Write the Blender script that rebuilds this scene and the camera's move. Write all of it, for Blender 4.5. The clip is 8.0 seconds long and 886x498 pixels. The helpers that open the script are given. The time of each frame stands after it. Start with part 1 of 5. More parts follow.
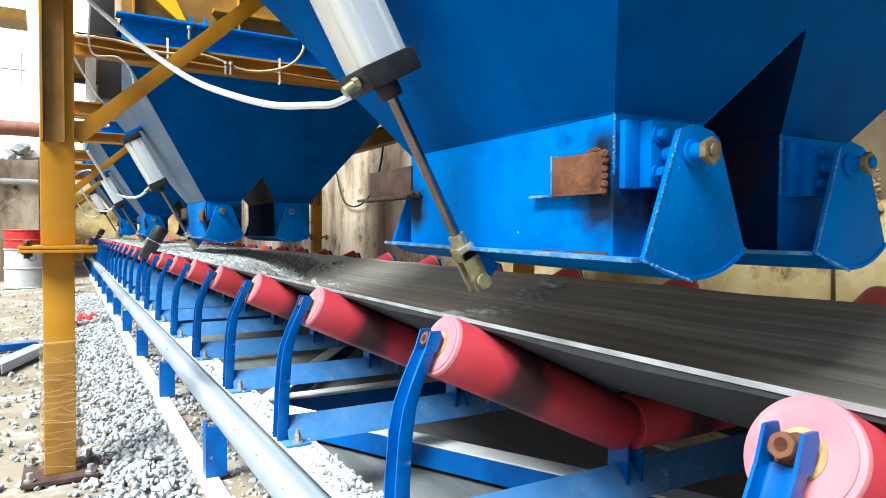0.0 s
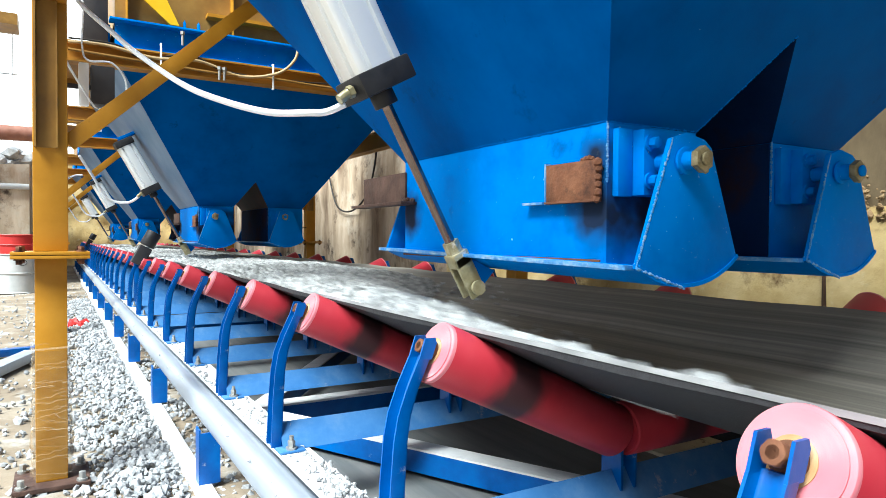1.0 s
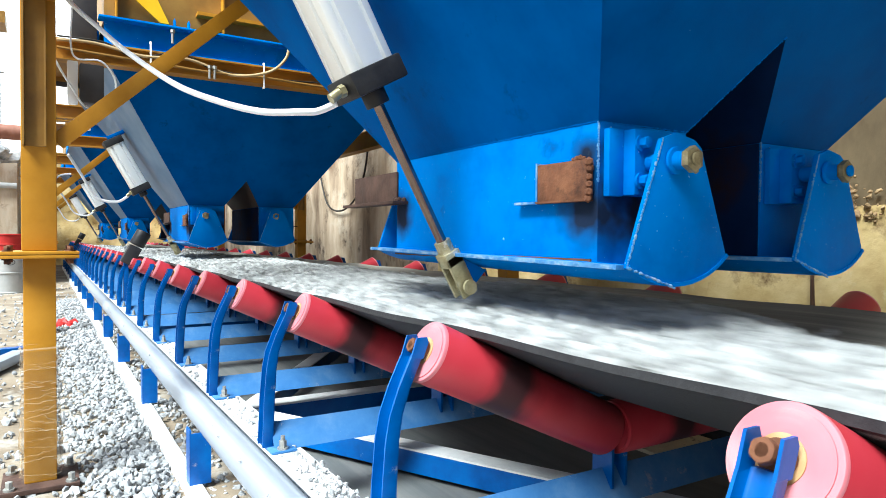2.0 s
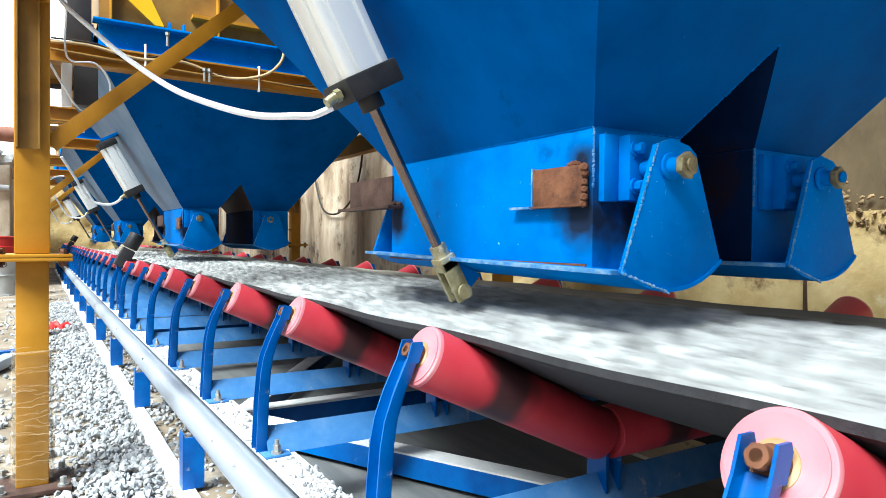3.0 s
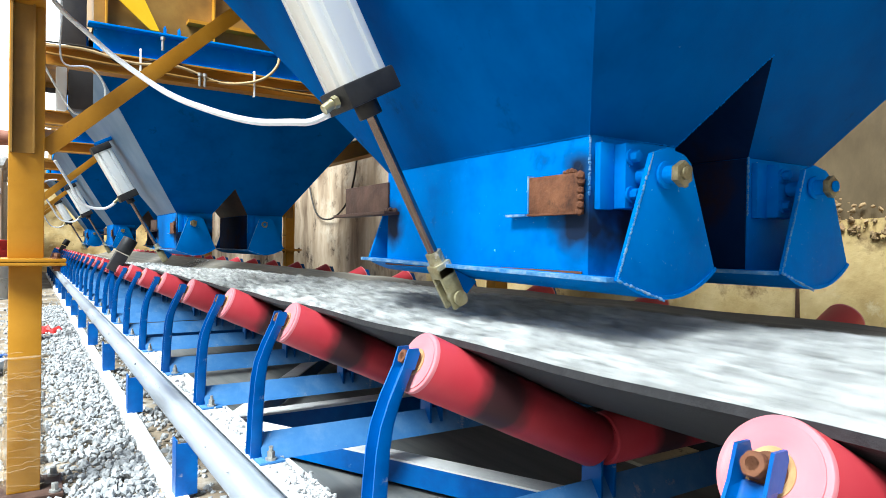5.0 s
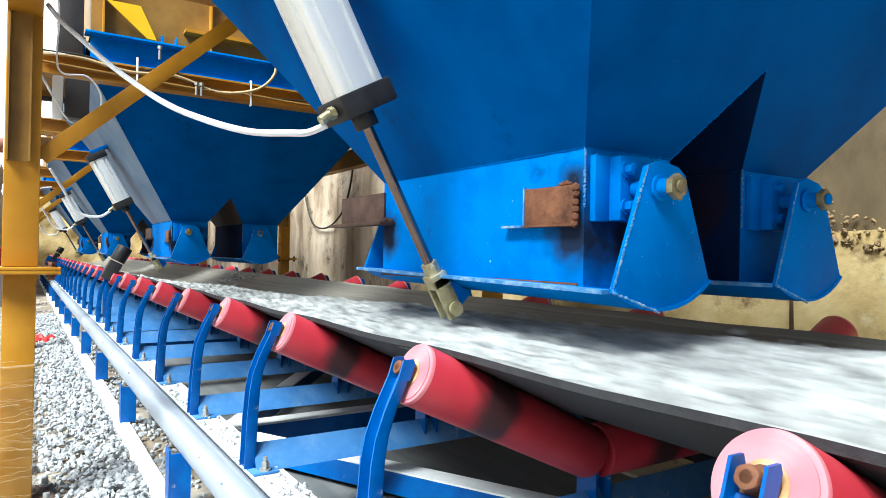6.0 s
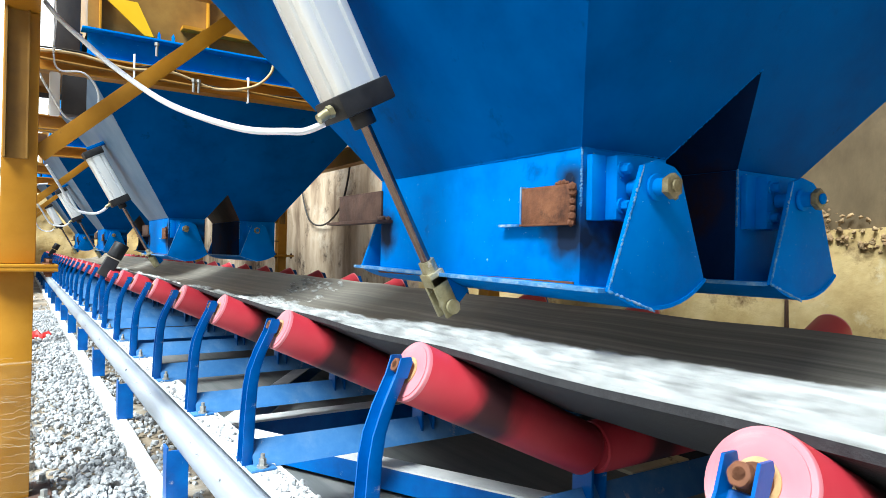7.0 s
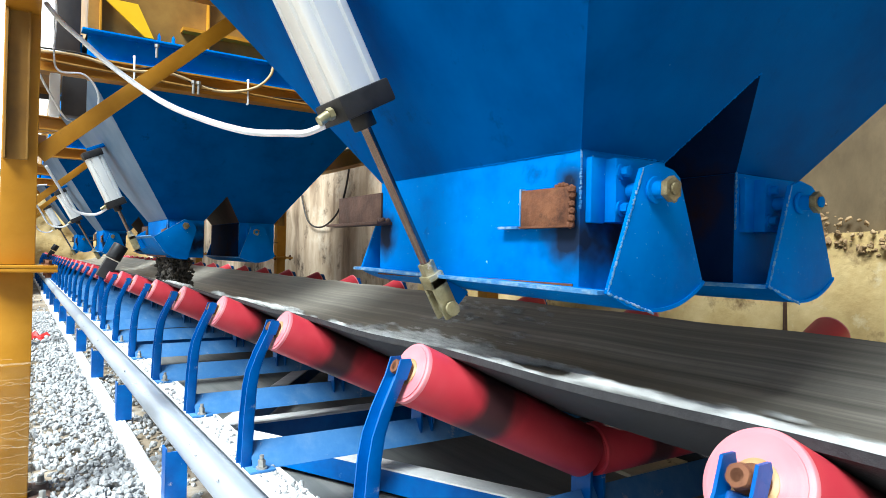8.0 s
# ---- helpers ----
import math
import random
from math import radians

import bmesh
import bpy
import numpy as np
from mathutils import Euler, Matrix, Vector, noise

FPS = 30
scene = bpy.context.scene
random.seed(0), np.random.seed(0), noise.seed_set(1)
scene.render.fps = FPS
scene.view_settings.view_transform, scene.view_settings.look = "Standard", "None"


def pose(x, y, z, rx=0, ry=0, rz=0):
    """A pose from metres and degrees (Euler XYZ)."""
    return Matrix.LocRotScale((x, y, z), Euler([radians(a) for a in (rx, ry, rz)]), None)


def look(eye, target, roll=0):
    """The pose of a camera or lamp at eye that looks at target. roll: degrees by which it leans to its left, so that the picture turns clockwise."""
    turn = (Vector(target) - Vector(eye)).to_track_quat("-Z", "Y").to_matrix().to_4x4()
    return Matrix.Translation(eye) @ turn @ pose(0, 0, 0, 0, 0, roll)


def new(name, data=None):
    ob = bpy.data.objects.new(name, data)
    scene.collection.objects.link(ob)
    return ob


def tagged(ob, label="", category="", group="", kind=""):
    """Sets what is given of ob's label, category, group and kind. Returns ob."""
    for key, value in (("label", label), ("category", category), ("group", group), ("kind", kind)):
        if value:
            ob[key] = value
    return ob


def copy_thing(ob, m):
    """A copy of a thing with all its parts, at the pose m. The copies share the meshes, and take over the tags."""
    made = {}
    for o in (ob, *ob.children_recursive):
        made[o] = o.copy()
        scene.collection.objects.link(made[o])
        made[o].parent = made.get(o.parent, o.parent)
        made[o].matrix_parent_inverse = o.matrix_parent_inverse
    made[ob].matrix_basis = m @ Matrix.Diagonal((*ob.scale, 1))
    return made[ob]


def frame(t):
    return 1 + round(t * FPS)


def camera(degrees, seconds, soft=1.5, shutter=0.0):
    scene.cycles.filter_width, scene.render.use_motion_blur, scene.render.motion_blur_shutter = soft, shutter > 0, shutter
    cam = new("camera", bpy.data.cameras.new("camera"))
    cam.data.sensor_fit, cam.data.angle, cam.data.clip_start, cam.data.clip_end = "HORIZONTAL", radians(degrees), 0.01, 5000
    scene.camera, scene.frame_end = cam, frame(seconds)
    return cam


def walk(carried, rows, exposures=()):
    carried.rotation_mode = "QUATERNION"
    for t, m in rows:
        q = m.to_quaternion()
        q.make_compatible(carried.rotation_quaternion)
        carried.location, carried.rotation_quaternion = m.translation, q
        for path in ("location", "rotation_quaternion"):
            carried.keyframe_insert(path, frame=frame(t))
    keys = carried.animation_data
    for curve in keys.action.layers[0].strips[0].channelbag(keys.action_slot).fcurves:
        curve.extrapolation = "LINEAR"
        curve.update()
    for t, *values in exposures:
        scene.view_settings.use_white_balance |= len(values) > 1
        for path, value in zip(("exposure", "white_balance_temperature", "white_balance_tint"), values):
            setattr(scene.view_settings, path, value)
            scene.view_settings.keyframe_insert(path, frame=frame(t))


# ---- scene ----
cam = camera(68.3, 8.0, soft=0.7, shutter=0.7)

PATH = [
    (0, (-0.5856, -0.3617, 0.8622), (0.4146, 1.3695, 0.8113), 0.26),
    (0.5, (-0.5865, -0.3655, 0.8651), (0.4313, 1.3557, 0.8269), 0.24),
    (1, (-0.5912, -0.3653, 0.8670), (0.4276, 1.3554, 0.8308), 0.29),
    (2.5, (-0.5931, -0.3665, 0.8676), (0.4596, 1.3337, 0.8320), 0.36),
    (3, (-0.5950, -0.3660, 0.8694), (0.4615, 1.3320, 0.8421), 0.47),
    (3.5, (-0.5983, -0.3639, 0.8711), (0.4617, 1.3320, 0.8507), 0.66),
    (4, (-0.6002, -0.3646, 0.8712), (0.4681, 1.3262, 0.8557), 0.76),
    (4.5, (-0.6012, -0.3652, 0.8712), (0.4688, 1.3245, 0.8518), 0.69),
    (6, (-0.6047, -0.3689, 0.8756), (0.4800, 1.3114, 0.8937), 0.98),
    (6.5, (-0.6074, -0.3708, 0.8777), (0.4803, 1.3075, 0.8940), 1.03),
    (7, (-0.6096, -0.3746, 0.8782), (0.4833, 1.3004, 0.8877), 1.10),
    (7.5, (-0.6115, -0.3741, 0.8772), (0.4848, 1.2987, 0.8828), 1.14),
    (8, (-0.6130, -0.3769, 0.8777), (0.4826, 1.2963, 0.8939), 1.25),
]
walk(cam, [(t, look(eye, target, roll)) for t, eye, target, roll in PATH], [(0.0, 1.37, 6150, 2), (8.0, 1.37, 6150, 2)])

# ---------------------------------------------------------------- light
world = bpy.data.worlds.new("sky")
scene.world = world
world.use_nodes = True
SUN_EL, SUN_AZ = radians(53), radians(-113)      # azimuth from +y, towards +x
wn = world.node_tree
sky = wn.nodes.new("ShaderNodeTexSky")
sky.sky_type, sky.sun_disc = "NISHITA", False
sky.sun_elevation, sky.sun_rotation = SUN_EL, SUN_AZ
sky.air_density, sky.dust_density, sky.ozone_density = 1.0, 3.0, 1.0
wn.links.new(sky.outputs[0], wn.nodes["Background"].inputs[0])
wn.nodes["Background"].inputs[1].default_value = 0.05
sun = new("sun", bpy.data.lights.new("sun", "SUN"))
sun.data.energy, sun.data.angle, sun.data.color = 5.0, radians(30), (0.97, 0.99, 1.0)
sun_dir = Vector((math.sin(SUN_AZ) * math.cos(SUN_EL), math.cos(SUN_AZ) * math.cos(SUN_EL), math.sin(SUN_EL)))
sun.matrix_world = look(sun_dir * 30, (0, 0, 0))

# ---------------------------------------------------------------- materials


def ramp_mat(name, colours, scale=6.0, rough=0.5, metal=0.0, bump=0.1, bump_scale=60.0, spots=None, detail=6.0,
             stretch=(1, 1, 1), spec=0.3, rand=0.0, coat=0.0, rough_var=0.15):
    """Two-scale paint, stone or metal: a large stain noise through a colour ramp, chips or spots on top, fine bump."""
    m = bpy.data.materials.new(name)
    m.use_nodes = True
    nt = m.node_tree
    n, l = nt.nodes, nt.links
    b = n["Principled BSDF"]
    tc = n.new("ShaderNodeTexCoord")
    mp = n.new("ShaderNodeMapping")
    mp.inputs["Scale"].default_value = stretch
    l.new(tc.outputs["Object"], mp.inputs[0])
    no = n.new("ShaderNodeTexNoise")
    no.inputs["Scale"].default_value, no.inputs["Detail"].default_value, no.inputs["Roughness"].default_value = scale, detail, 0.62
    l.new(mp.outputs[0], no.inputs["Vector"])
    cr = n.new("ShaderNodeValToRGB")
    el = cr.color_ramp.elements
    while len(el) < len(colours):
        el.new(0.5)
    for i, c in enumerate(colours):
        el[i].position = 0.3 + 0.4 * i / max(1, len(colours) - 1)
        el[i].color = (*c, 1)
    l.new(no.outputs["Fac"], cr.inputs[0])
    col = cr.outputs[0]
    if rand:
        oi = n.new("ShaderNodeObjectInfo")
        geo = n.new("ShaderNodeNewGeometry")
        add = n.new("ShaderNodeMath")
        add.operation = "ADD"
        l.new(oi.outputs["Random"], add.inputs[0])
        l.new(geo.outputs["Random Per Island"], add.inputs[1])
        mr = n.new("ShaderNodeMapRange")
        mr.inputs["From Max"].default_value = 2.0
        mr.inputs["To Min"].default_value, mr.inputs["To Max"].default_value = 1 - rand, 1 + rand
        l.new(add.outputs[0], mr.inputs[0])
        hs = n.new("ShaderNodeHueSaturation")
        l.new(mr.outputs[0], hs.inputs["Value"])
        l.new(col, hs.inputs["Color"])
        col = hs.outputs[0]
    for colour, sc, lo, hi in (spots or []):
        sp = n.new("ShaderNodeTexNoise")
        sp.inputs["Scale"].default_value, sp.inputs["Detail"].default_value, sp.inputs["Roughness"].default_value = sc, 8.0, 0.7
        l.new(tc.outputs["Object"], sp.inputs["Vector"])
        mr = n.new("ShaderNodeMapRange")
        mr.inputs["From Min"].default_value, mr.inputs["From Max"].default_value = lo, hi
        l.new(sp.outputs["Fac"], mr.inputs[0])
        mx = n.new("ShaderNodeMix")
        mx.data_type = "RGBA"
        l.new(mr.outputs[0], mx.inputs["Factor"])
        l.new(col, mx.inputs["A"])
        mx.inputs["B"].default_value = (*colour, 1)
        col = mx.outputs["Result"]
    l.new(col, b.inputs["Base Color"])
    b.inputs["Metallic"].default_value = metal
    b.inputs["Specular IOR Level"].default_value = spec
    b.inputs["Coat Weight"].default_value = coat
    rr = n.new("ShaderNodeMapRange")
    rr.inputs["To Min"].default_value, rr.inputs["To Max"].default_value = max(0.05, rough - rough_var), min(1, rough + rough_var)
    l.new(no.outputs["Fac"], rr.inputs[0])
    l.new(rr.outputs[0], b.inputs["Roughness"])
    if bump:
        bn = n.new("ShaderNodeTexNoise")
        bn.inputs["Scale"].default_value, bn.inputs["Detail"].default_value = bump_scale, 6.0
        l.new(mp.outputs[0], bn.inputs["Vector"])
        bp = n.new("ShaderNodeBump")
        bp.inputs["Strength"].default_value, bp.inputs["Distance"].default_value = bump, 0.01
        l.new(bn.outputs["Fac"], bp.inputs["Height"])
        l.new(bp.outputs[0], b.inputs["Normal"])
    return m


DUST = (0.5, 0.46, 0.4)
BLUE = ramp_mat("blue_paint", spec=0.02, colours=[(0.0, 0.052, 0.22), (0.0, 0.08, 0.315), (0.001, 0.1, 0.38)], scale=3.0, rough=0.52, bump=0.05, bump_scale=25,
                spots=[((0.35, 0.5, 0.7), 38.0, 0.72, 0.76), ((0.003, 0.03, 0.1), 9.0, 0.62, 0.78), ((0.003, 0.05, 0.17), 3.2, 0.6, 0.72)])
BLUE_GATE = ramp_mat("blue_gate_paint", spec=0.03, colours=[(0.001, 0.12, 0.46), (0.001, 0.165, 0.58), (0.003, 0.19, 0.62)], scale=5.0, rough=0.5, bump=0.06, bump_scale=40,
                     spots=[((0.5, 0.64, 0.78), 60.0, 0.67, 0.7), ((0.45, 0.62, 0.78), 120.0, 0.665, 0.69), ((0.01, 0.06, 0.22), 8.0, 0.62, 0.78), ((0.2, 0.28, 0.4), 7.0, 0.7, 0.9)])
BLUE_IDLER = ramp_mat("blue_frame_paint", spec=0.3, colours=[(0.0, 0.05, 0.22), (0.001, 0.08, 0.32), (0.001, 0.11, 0.4)], scale=9.0, rough=0.34, bump=0.06, bump_scale=50,
                      spots=[(DUST, 26.0, 0.66, 0.78)], rand=0.12)
BLUE_DUSTY = ramp_mat("dusty_blue_paint", spec=0.06, colours=[(0.025, 0.12, 0.33), (0.055, 0.17, 0.39), (0.12, 0.24, 0.43)], scale=6.0, rough=0.6, bump=0.08, bump_scale=60,
                      spots=[(DUST, 14.0, 0.6, 0.75)])
# Navy darkened for the shade between the outlet boxes, with some rust-brown.
INNER_SHADE = ramp_mat("shaded_rusty_inner", [(0.002, 0.012, 0.05), (0.004, 0.018, 0.07), (0.03, 0.016, 0.014)], 5.0, 0.75, spec=0.03, bump=0.2, bump_scale=40)
SILVER_BLUE = ramp_mat("pale_grey_blue", [(0.05, 0.11, 0.2), (0.1, 0.17, 0.27), (0.17, 0.23, 0.32)], 4.0, 0.5, bump=0.05)
WELD = ramp_mat("weld_bead", [(0.01, 0.14, 0.42), (0.08, 0.24, 0.48), (0.32, 0.42, 0.52)], 30.0, 0.5, bump=0.4, bump_scale=120)
YELLOW = ramp_mat("ochre_paint", [(0.31, 0.13, 0.008), (0.4, 0.18, 0.011), (0.47, 0.225, 0.02)], 4.0, 0.45, bump=0.06, bump_scale=30,
                  spots=[((0.16, 0.08, 0.02), 15.0, 0.68, 0.8)])
# The ochre paint again, darkened for the shade on the hopper beams.
YELLOW_MID = ramp_mat("shaded_ochre_paint", [(0.24, 0.105, 0.012), (0.35, 0.16, 0.018), (0.44, 0.215, 0.03)], 5.0, 0.5, bump=0.06, stretch=(0.4, 1, 1.5))
YELLOW_BRIGHT = ramp_mat("bright_yellow_paint", [(0.75, 0.42, 0.01), (0.85, 0.52, 0.02)], 4.0, 0.4, bump=0.04)
YELLOW_DARK = ramp_mat("brown_yellow_paint", [(0.17, 0.085, 0.02), (0.24, 0.125, 0.025), (0.3, 0.165, 0.035)], 5.0, 0.5, bump=0.06)
RUST = ramp_mat("rusty_steel", [(0.085, 0.034, 0.018), (0.15, 0.06, 0.03), (0.23, 0.1, 0.05)], 16.0, 0.75, bump=0.3, bump_scale=90,
                spots=[((0.03, 0.014, 0.01), 12.0, 0.54, 0.7)])
RUST_BROWN = ramp_mat("dark_rust", [(0.03, 0.016, 0.013), (0.06, 0.032, 0.024), (0.1, 0.058, 0.044)], 14.0, 0.7, bump=0.2)
ALU = ramp_mat("anodised_aluminium", [(0.72, 0.74, 0.76), (0.78, 0.8, 0.81), (0.82, 0.83, 0.84)], 3.0, 0.32, metal=0.45, bump=0.01,
               stretch=(1, 1, 0.3), spots=[((0.45, 0.44, 0.4), 45.0, 0.74, 0.8)], rough_var=0.05)
CHROME = ramp_mat("chromed_steel", [(0.17, 0.13, 0.12), (0.26, 0.21, 0.2)], 10.0, 0.12, metal=0.95, bump=0.02)
BLACK = ramp_mat("black_casting", [(0.01, 0.01, 0.012), (0.025, 0.025, 0.027)], 20.0, 0.5, bump=0.1)
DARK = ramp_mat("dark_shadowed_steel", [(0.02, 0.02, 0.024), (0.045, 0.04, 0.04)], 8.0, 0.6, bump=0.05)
BRASS = ramp_mat("greasy_brass", [(0.27, 0.24, 0.13), (0.38, 0.34, 0.2), (0.5, 0.46, 0.32)], 30.0, 0.4, metal=0.45, bump=0.2,
                 spots=[((0.7, 0.68, 0.62), 22.0, 0.6, 0.7)])
PIN_BRASS = ramp_mat("dirty_brass", [(0.12, 0.1, 0.06), (0.24, 0.2, 0.11), (0.36, 0.31, 0.2)], 40.0, 0.5, metal=0.4, bump=0.4, bump_scale=140)
ZINC = ramp_mat("zinc_bolt", [(0.3, 0.3, 0.29), (0.42, 0.42, 0.4)], 30.0, 0.45, metal=0.7, bump=0.1)
GALV = ramp_mat("dusty_galvanised_steel", [(0.36, 0.38, 0.4), (0.46, 0.48, 0.5), (0.56, 0.57, 0.58)], 6.0, 0.5, metal=0.15, bump=0.06,
                spots=[((0.62, 0.61, 0.59), 9.0, 0.5, 0.7)])
GALV_SIDE = ramp_mat("pale_blue_steel", [(0.26, 0.3, 0.36), (0.34, 0.38, 0.44), (0.42, 0.46, 0.52)], 5.0, 0.38, metal=0.45, bump=0.04, stretch=(1, 0.2, 1))
ROLLER_END = ramp_mat("pink_roller_cap", [(0.52, 0.13, 0.16), (0.6, 0.19, 0.22), (0.66, 0.27, 0.29)], 12.0, 0.55, bump=0.06,
                      spots=[((0.7, 0.5, 0.45), 20.0, 0.6, 0.75)])
GREASE = ramp_mat("rusty_grease", [(0.3, 0.15, 0.06), (0.5, 0.3, 0.14), (0.62, 0.45, 0.28)], 40.0, 0.7, bump=0.4, bump_scale=150)
BELT = ramp_mat("belt_rubber", [(0.055, 0.051, 0.045), (0.15, 0.14, 0.12), (0.29, 0.268, 0.228)], 5.0, 0.5, bump=0.08, bump_scale=60, stretch=(5, 0.06, 1),
                spots=[((0.13, 0.115, 0.09), 2.2, 0.5, 0.75)])
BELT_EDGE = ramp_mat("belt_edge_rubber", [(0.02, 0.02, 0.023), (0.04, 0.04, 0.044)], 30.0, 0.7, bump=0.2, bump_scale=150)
DUSTY_TOP = ramp_mat("dust_covered_steel", [(0.5, 0.51, 0.52), (0.62, 0.63, 0.63), (0.72, 0.72, 0.71)], 7.0, 0.85, bump=0.25, bump_scale=70,
                     spots=[((0.3, 0.31, 0.33), 9.0, 0.64, 0.72)])
PALE_DUST = ramp_mat("pale_stone_dust", [(0.12, 0.12, 0.125), (0.3, 0.305, 0.31), (0.46, 0.46, 0.465)], 22.0, 0.9, bump=0.3, bump_scale=120)
RETURN = ramp_mat("return_belt_rubber", [(0.09, 0.1, 0.1), (0.14, 0.145, 0.145), (0.19, 0.19, 0.185)], 4.0, 0.8, bump=0.05, stretch=(3, 0.2, 1))
STONE = ramp_mat("crushed_granite", [(0.38, 0.39, 0.38), (0.56, 0.57, 0.56), (0.72, 0.73, 0.715)], 18.0, 0.9, bump=0.3, bump_scale=90, rand=0.55)
# Darker stone colour that paints the shade in gaps of the load.
STONE_GAPS = ramp_mat("stone_gap_shade", [(0.2, 0.2, 0.195), (0.34, 0.34, 0.33), (0.48, 0.48, 0.47)], 20.0, 0.95, bump=0.5, bump_scale=80)
STONE_DARK = ramp_mat("dark_aggregate", [(0.05, 0.045, 0.04), (0.09, 0.08, 0.07), (0.14, 0.12, 0.1)], 18.0, 0.9, bump=0.3, rand=0.4)
GRAVEL = ramp_mat("pale_gravel", [(0.24, 0.25, 0.26), (0.36, 0.37, 0.38), (0.5, 0.505, 0.505)], 14.0, 0.9, bump=0.3, bump_scale=90, rand=0.4)
GROUND = ramp_mat("dusty_ground", [(0.13, 0.1, 0.07), (0.22, 0.175, 0.125), (0.33, 0.29, 0.23)], 1.1, 0.95, bump=0.5, bump_scale=35, detail=10,
                  spots=[((0.4, 0.39, 0.36), 3.0, 0.52, 0.7), ((0.07, 0.055, 0.04), 2.0, 0.6, 0.72)])
CONCRETE = ramp_mat("stained_concrete", [(0.33, 0.22, 0.08), (0.5, 0.37, 0.165), (0.63, 0.5, 0.27)], 2.4, 0.9, bump=0.6, bump_scale=16, detail=10,
                    spots=[((0.16, 0.1, 0.045), 3.4, 0.56, 0.68), ((0.58, 0.5, 0.32), 6.0, 0.58, 0.72), ((0.1, 0.065, 0.03), 14.0, 0.66, 0.74)])
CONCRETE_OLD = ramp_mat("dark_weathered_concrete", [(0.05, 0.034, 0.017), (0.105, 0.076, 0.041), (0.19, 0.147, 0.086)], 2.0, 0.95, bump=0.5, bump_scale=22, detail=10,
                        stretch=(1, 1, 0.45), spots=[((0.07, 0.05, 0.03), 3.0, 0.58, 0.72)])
CONCRETE_GREY = ramp_mat("streaked_concrete", [(0.15, 0.1, 0.065), (0.38, 0.29, 0.2), (0.56, 0.46, 0.35)], 4.0, 0.9, bump=0.7, bump_scale=14,
                         stretch=(1, 1, 0.22), spots=[((0.06, 0.04, 0.028), 2.4, 0.56, 0.68), ((0.48, 0.41, 0.32), 1.6, 0.56, 0.68)])
MUD = ramp_mat("loose_earth", [(0.16, 0.1, 0.05), (0.24, 0.16, 0.08), (0.34, 0.25, 0.14)], 9.0, 0.95, bump=0.5, rand=0.3)
WHITE = ramp_mat("white_sheet", [(0.75, 0.76, 0.78), (0.82, 0.82, 0.83)], 3.0, 0.6, bump=0.03)
PIPE = ramp_mat("red_brown_pipe", [(0.2, 0.08, 0.05), (0.3, 0.14, 0.1)], 6.0, 0.55, bump=0.05)
RED_DRUM = ramp_mat("red_drum_paint", [(0.4, 0.02, 0.02), (0.52, 0.04, 0.035)], 5.0, 0.45, bump=0.05)
GREY_DRUM = ramp_mat("grey_drum_paint", [(0.36, 0.37, 0.37), (0.5, 0.5, 0.49)], 5.0, 0.45, bump=0.05, spots=[((0.2, 0.12, 0.07), 8.0, 0.64, 0.75)])
CARD = ramp_mat("pale_board", [(0.55, 0.46, 0.3), (0.66, 0.58, 0.4)], 12.0, 0.85, bump=0.1, spots=[((0.2, 0.15, 0.1), 18.0, 0.62, 0.7)])
TAN = ramp_mat("dusty_tan_hose", [(0.36, 0.25, 0.12), (0.48, 0.35, 0.19)], 10.0, 0.5, bump=0.0)
CABLE = ramp_mat("dark_cable", [(0.015, 0.013, 0.012), (0.03, 0.025, 0.02)], 10.0, 0.5, bump=0.0)


def roller_mat():
    """Red moulded roller skin with a black rubber smear round its middle."""
    m = ramp_mat("red_roller_skin", [(0.34, 0.018, 0.03), (0.42, 0.03, 0.045), (0.48, 0.055, 0.068)], 7.0, 0.42, bump=0.05, bump_scale=60,
                 stretch=(0.6, 1, 1), spots=[((0.55, 0.2, 0.2), 24.0, 0.68, 0.8)])
    nt = m.node_tree
    n, l = nt.nodes, nt.links
    b = n["Principled BSDF"]
    col = b.inputs["Base Color"].links[0].from_socket
    tc = n.new("ShaderNodeTexCoord")
    sx = n.new("ShaderNodeSeparateXYZ")
    l.new(tc.outputs["Object"], sx.inputs[0])
    no = n.new("ShaderNodeTexNoise")
    no.inputs["Scale"].default_value, no.inputs["Detail"].default_value = 14.0, 4.0
    l.new(tc.outputs["Object"], no.inputs["Vector"])
    d = n.new("ShaderNodeMath")
    d.operation = "SUBTRACT"
    l.new(sx.outputs[0], d.inputs[0])
    d.inputs[1].default_value = 0.185
    a = n.new("ShaderNodeMath")
    a.operation = "ABSOLUTE"
    l.new(d.outputs[0], a.inputs[0])
    w = n.new("ShaderNodeMath")
    w.operation = "MULTIPLY_ADD"
    l.new(no.outputs["Fac"], w.inputs[0])
    w.inputs[1].default_value = 0.11
    l.new(a.outputs[0], w.inputs[2])
    mr = n.new("ShaderNodeMapRange")
    mr.inputs["From Min"].default_value, mr.inputs["From Max"].default_value = 0.09, 0.125
    mr.inputs["To Min"].default_value, mr.inputs["To Max"].default_value = 0.93, 0.0
    l.new(w.outputs[0], mr.inputs[0])
    mx = n.new("ShaderNodeMix")
    mx.data_type = "RGBA"
    l.new(mr.outputs[0], mx.inputs["Factor"])
    l.new(col, mx.inputs["A"])
    mx.inputs["B"].default_value = (0.03, 0.022, 0.024, 1)
    l.new(mx.outputs["Result"], b.inputs["Base Color"])
    return m


ROLLER = roller_mat()


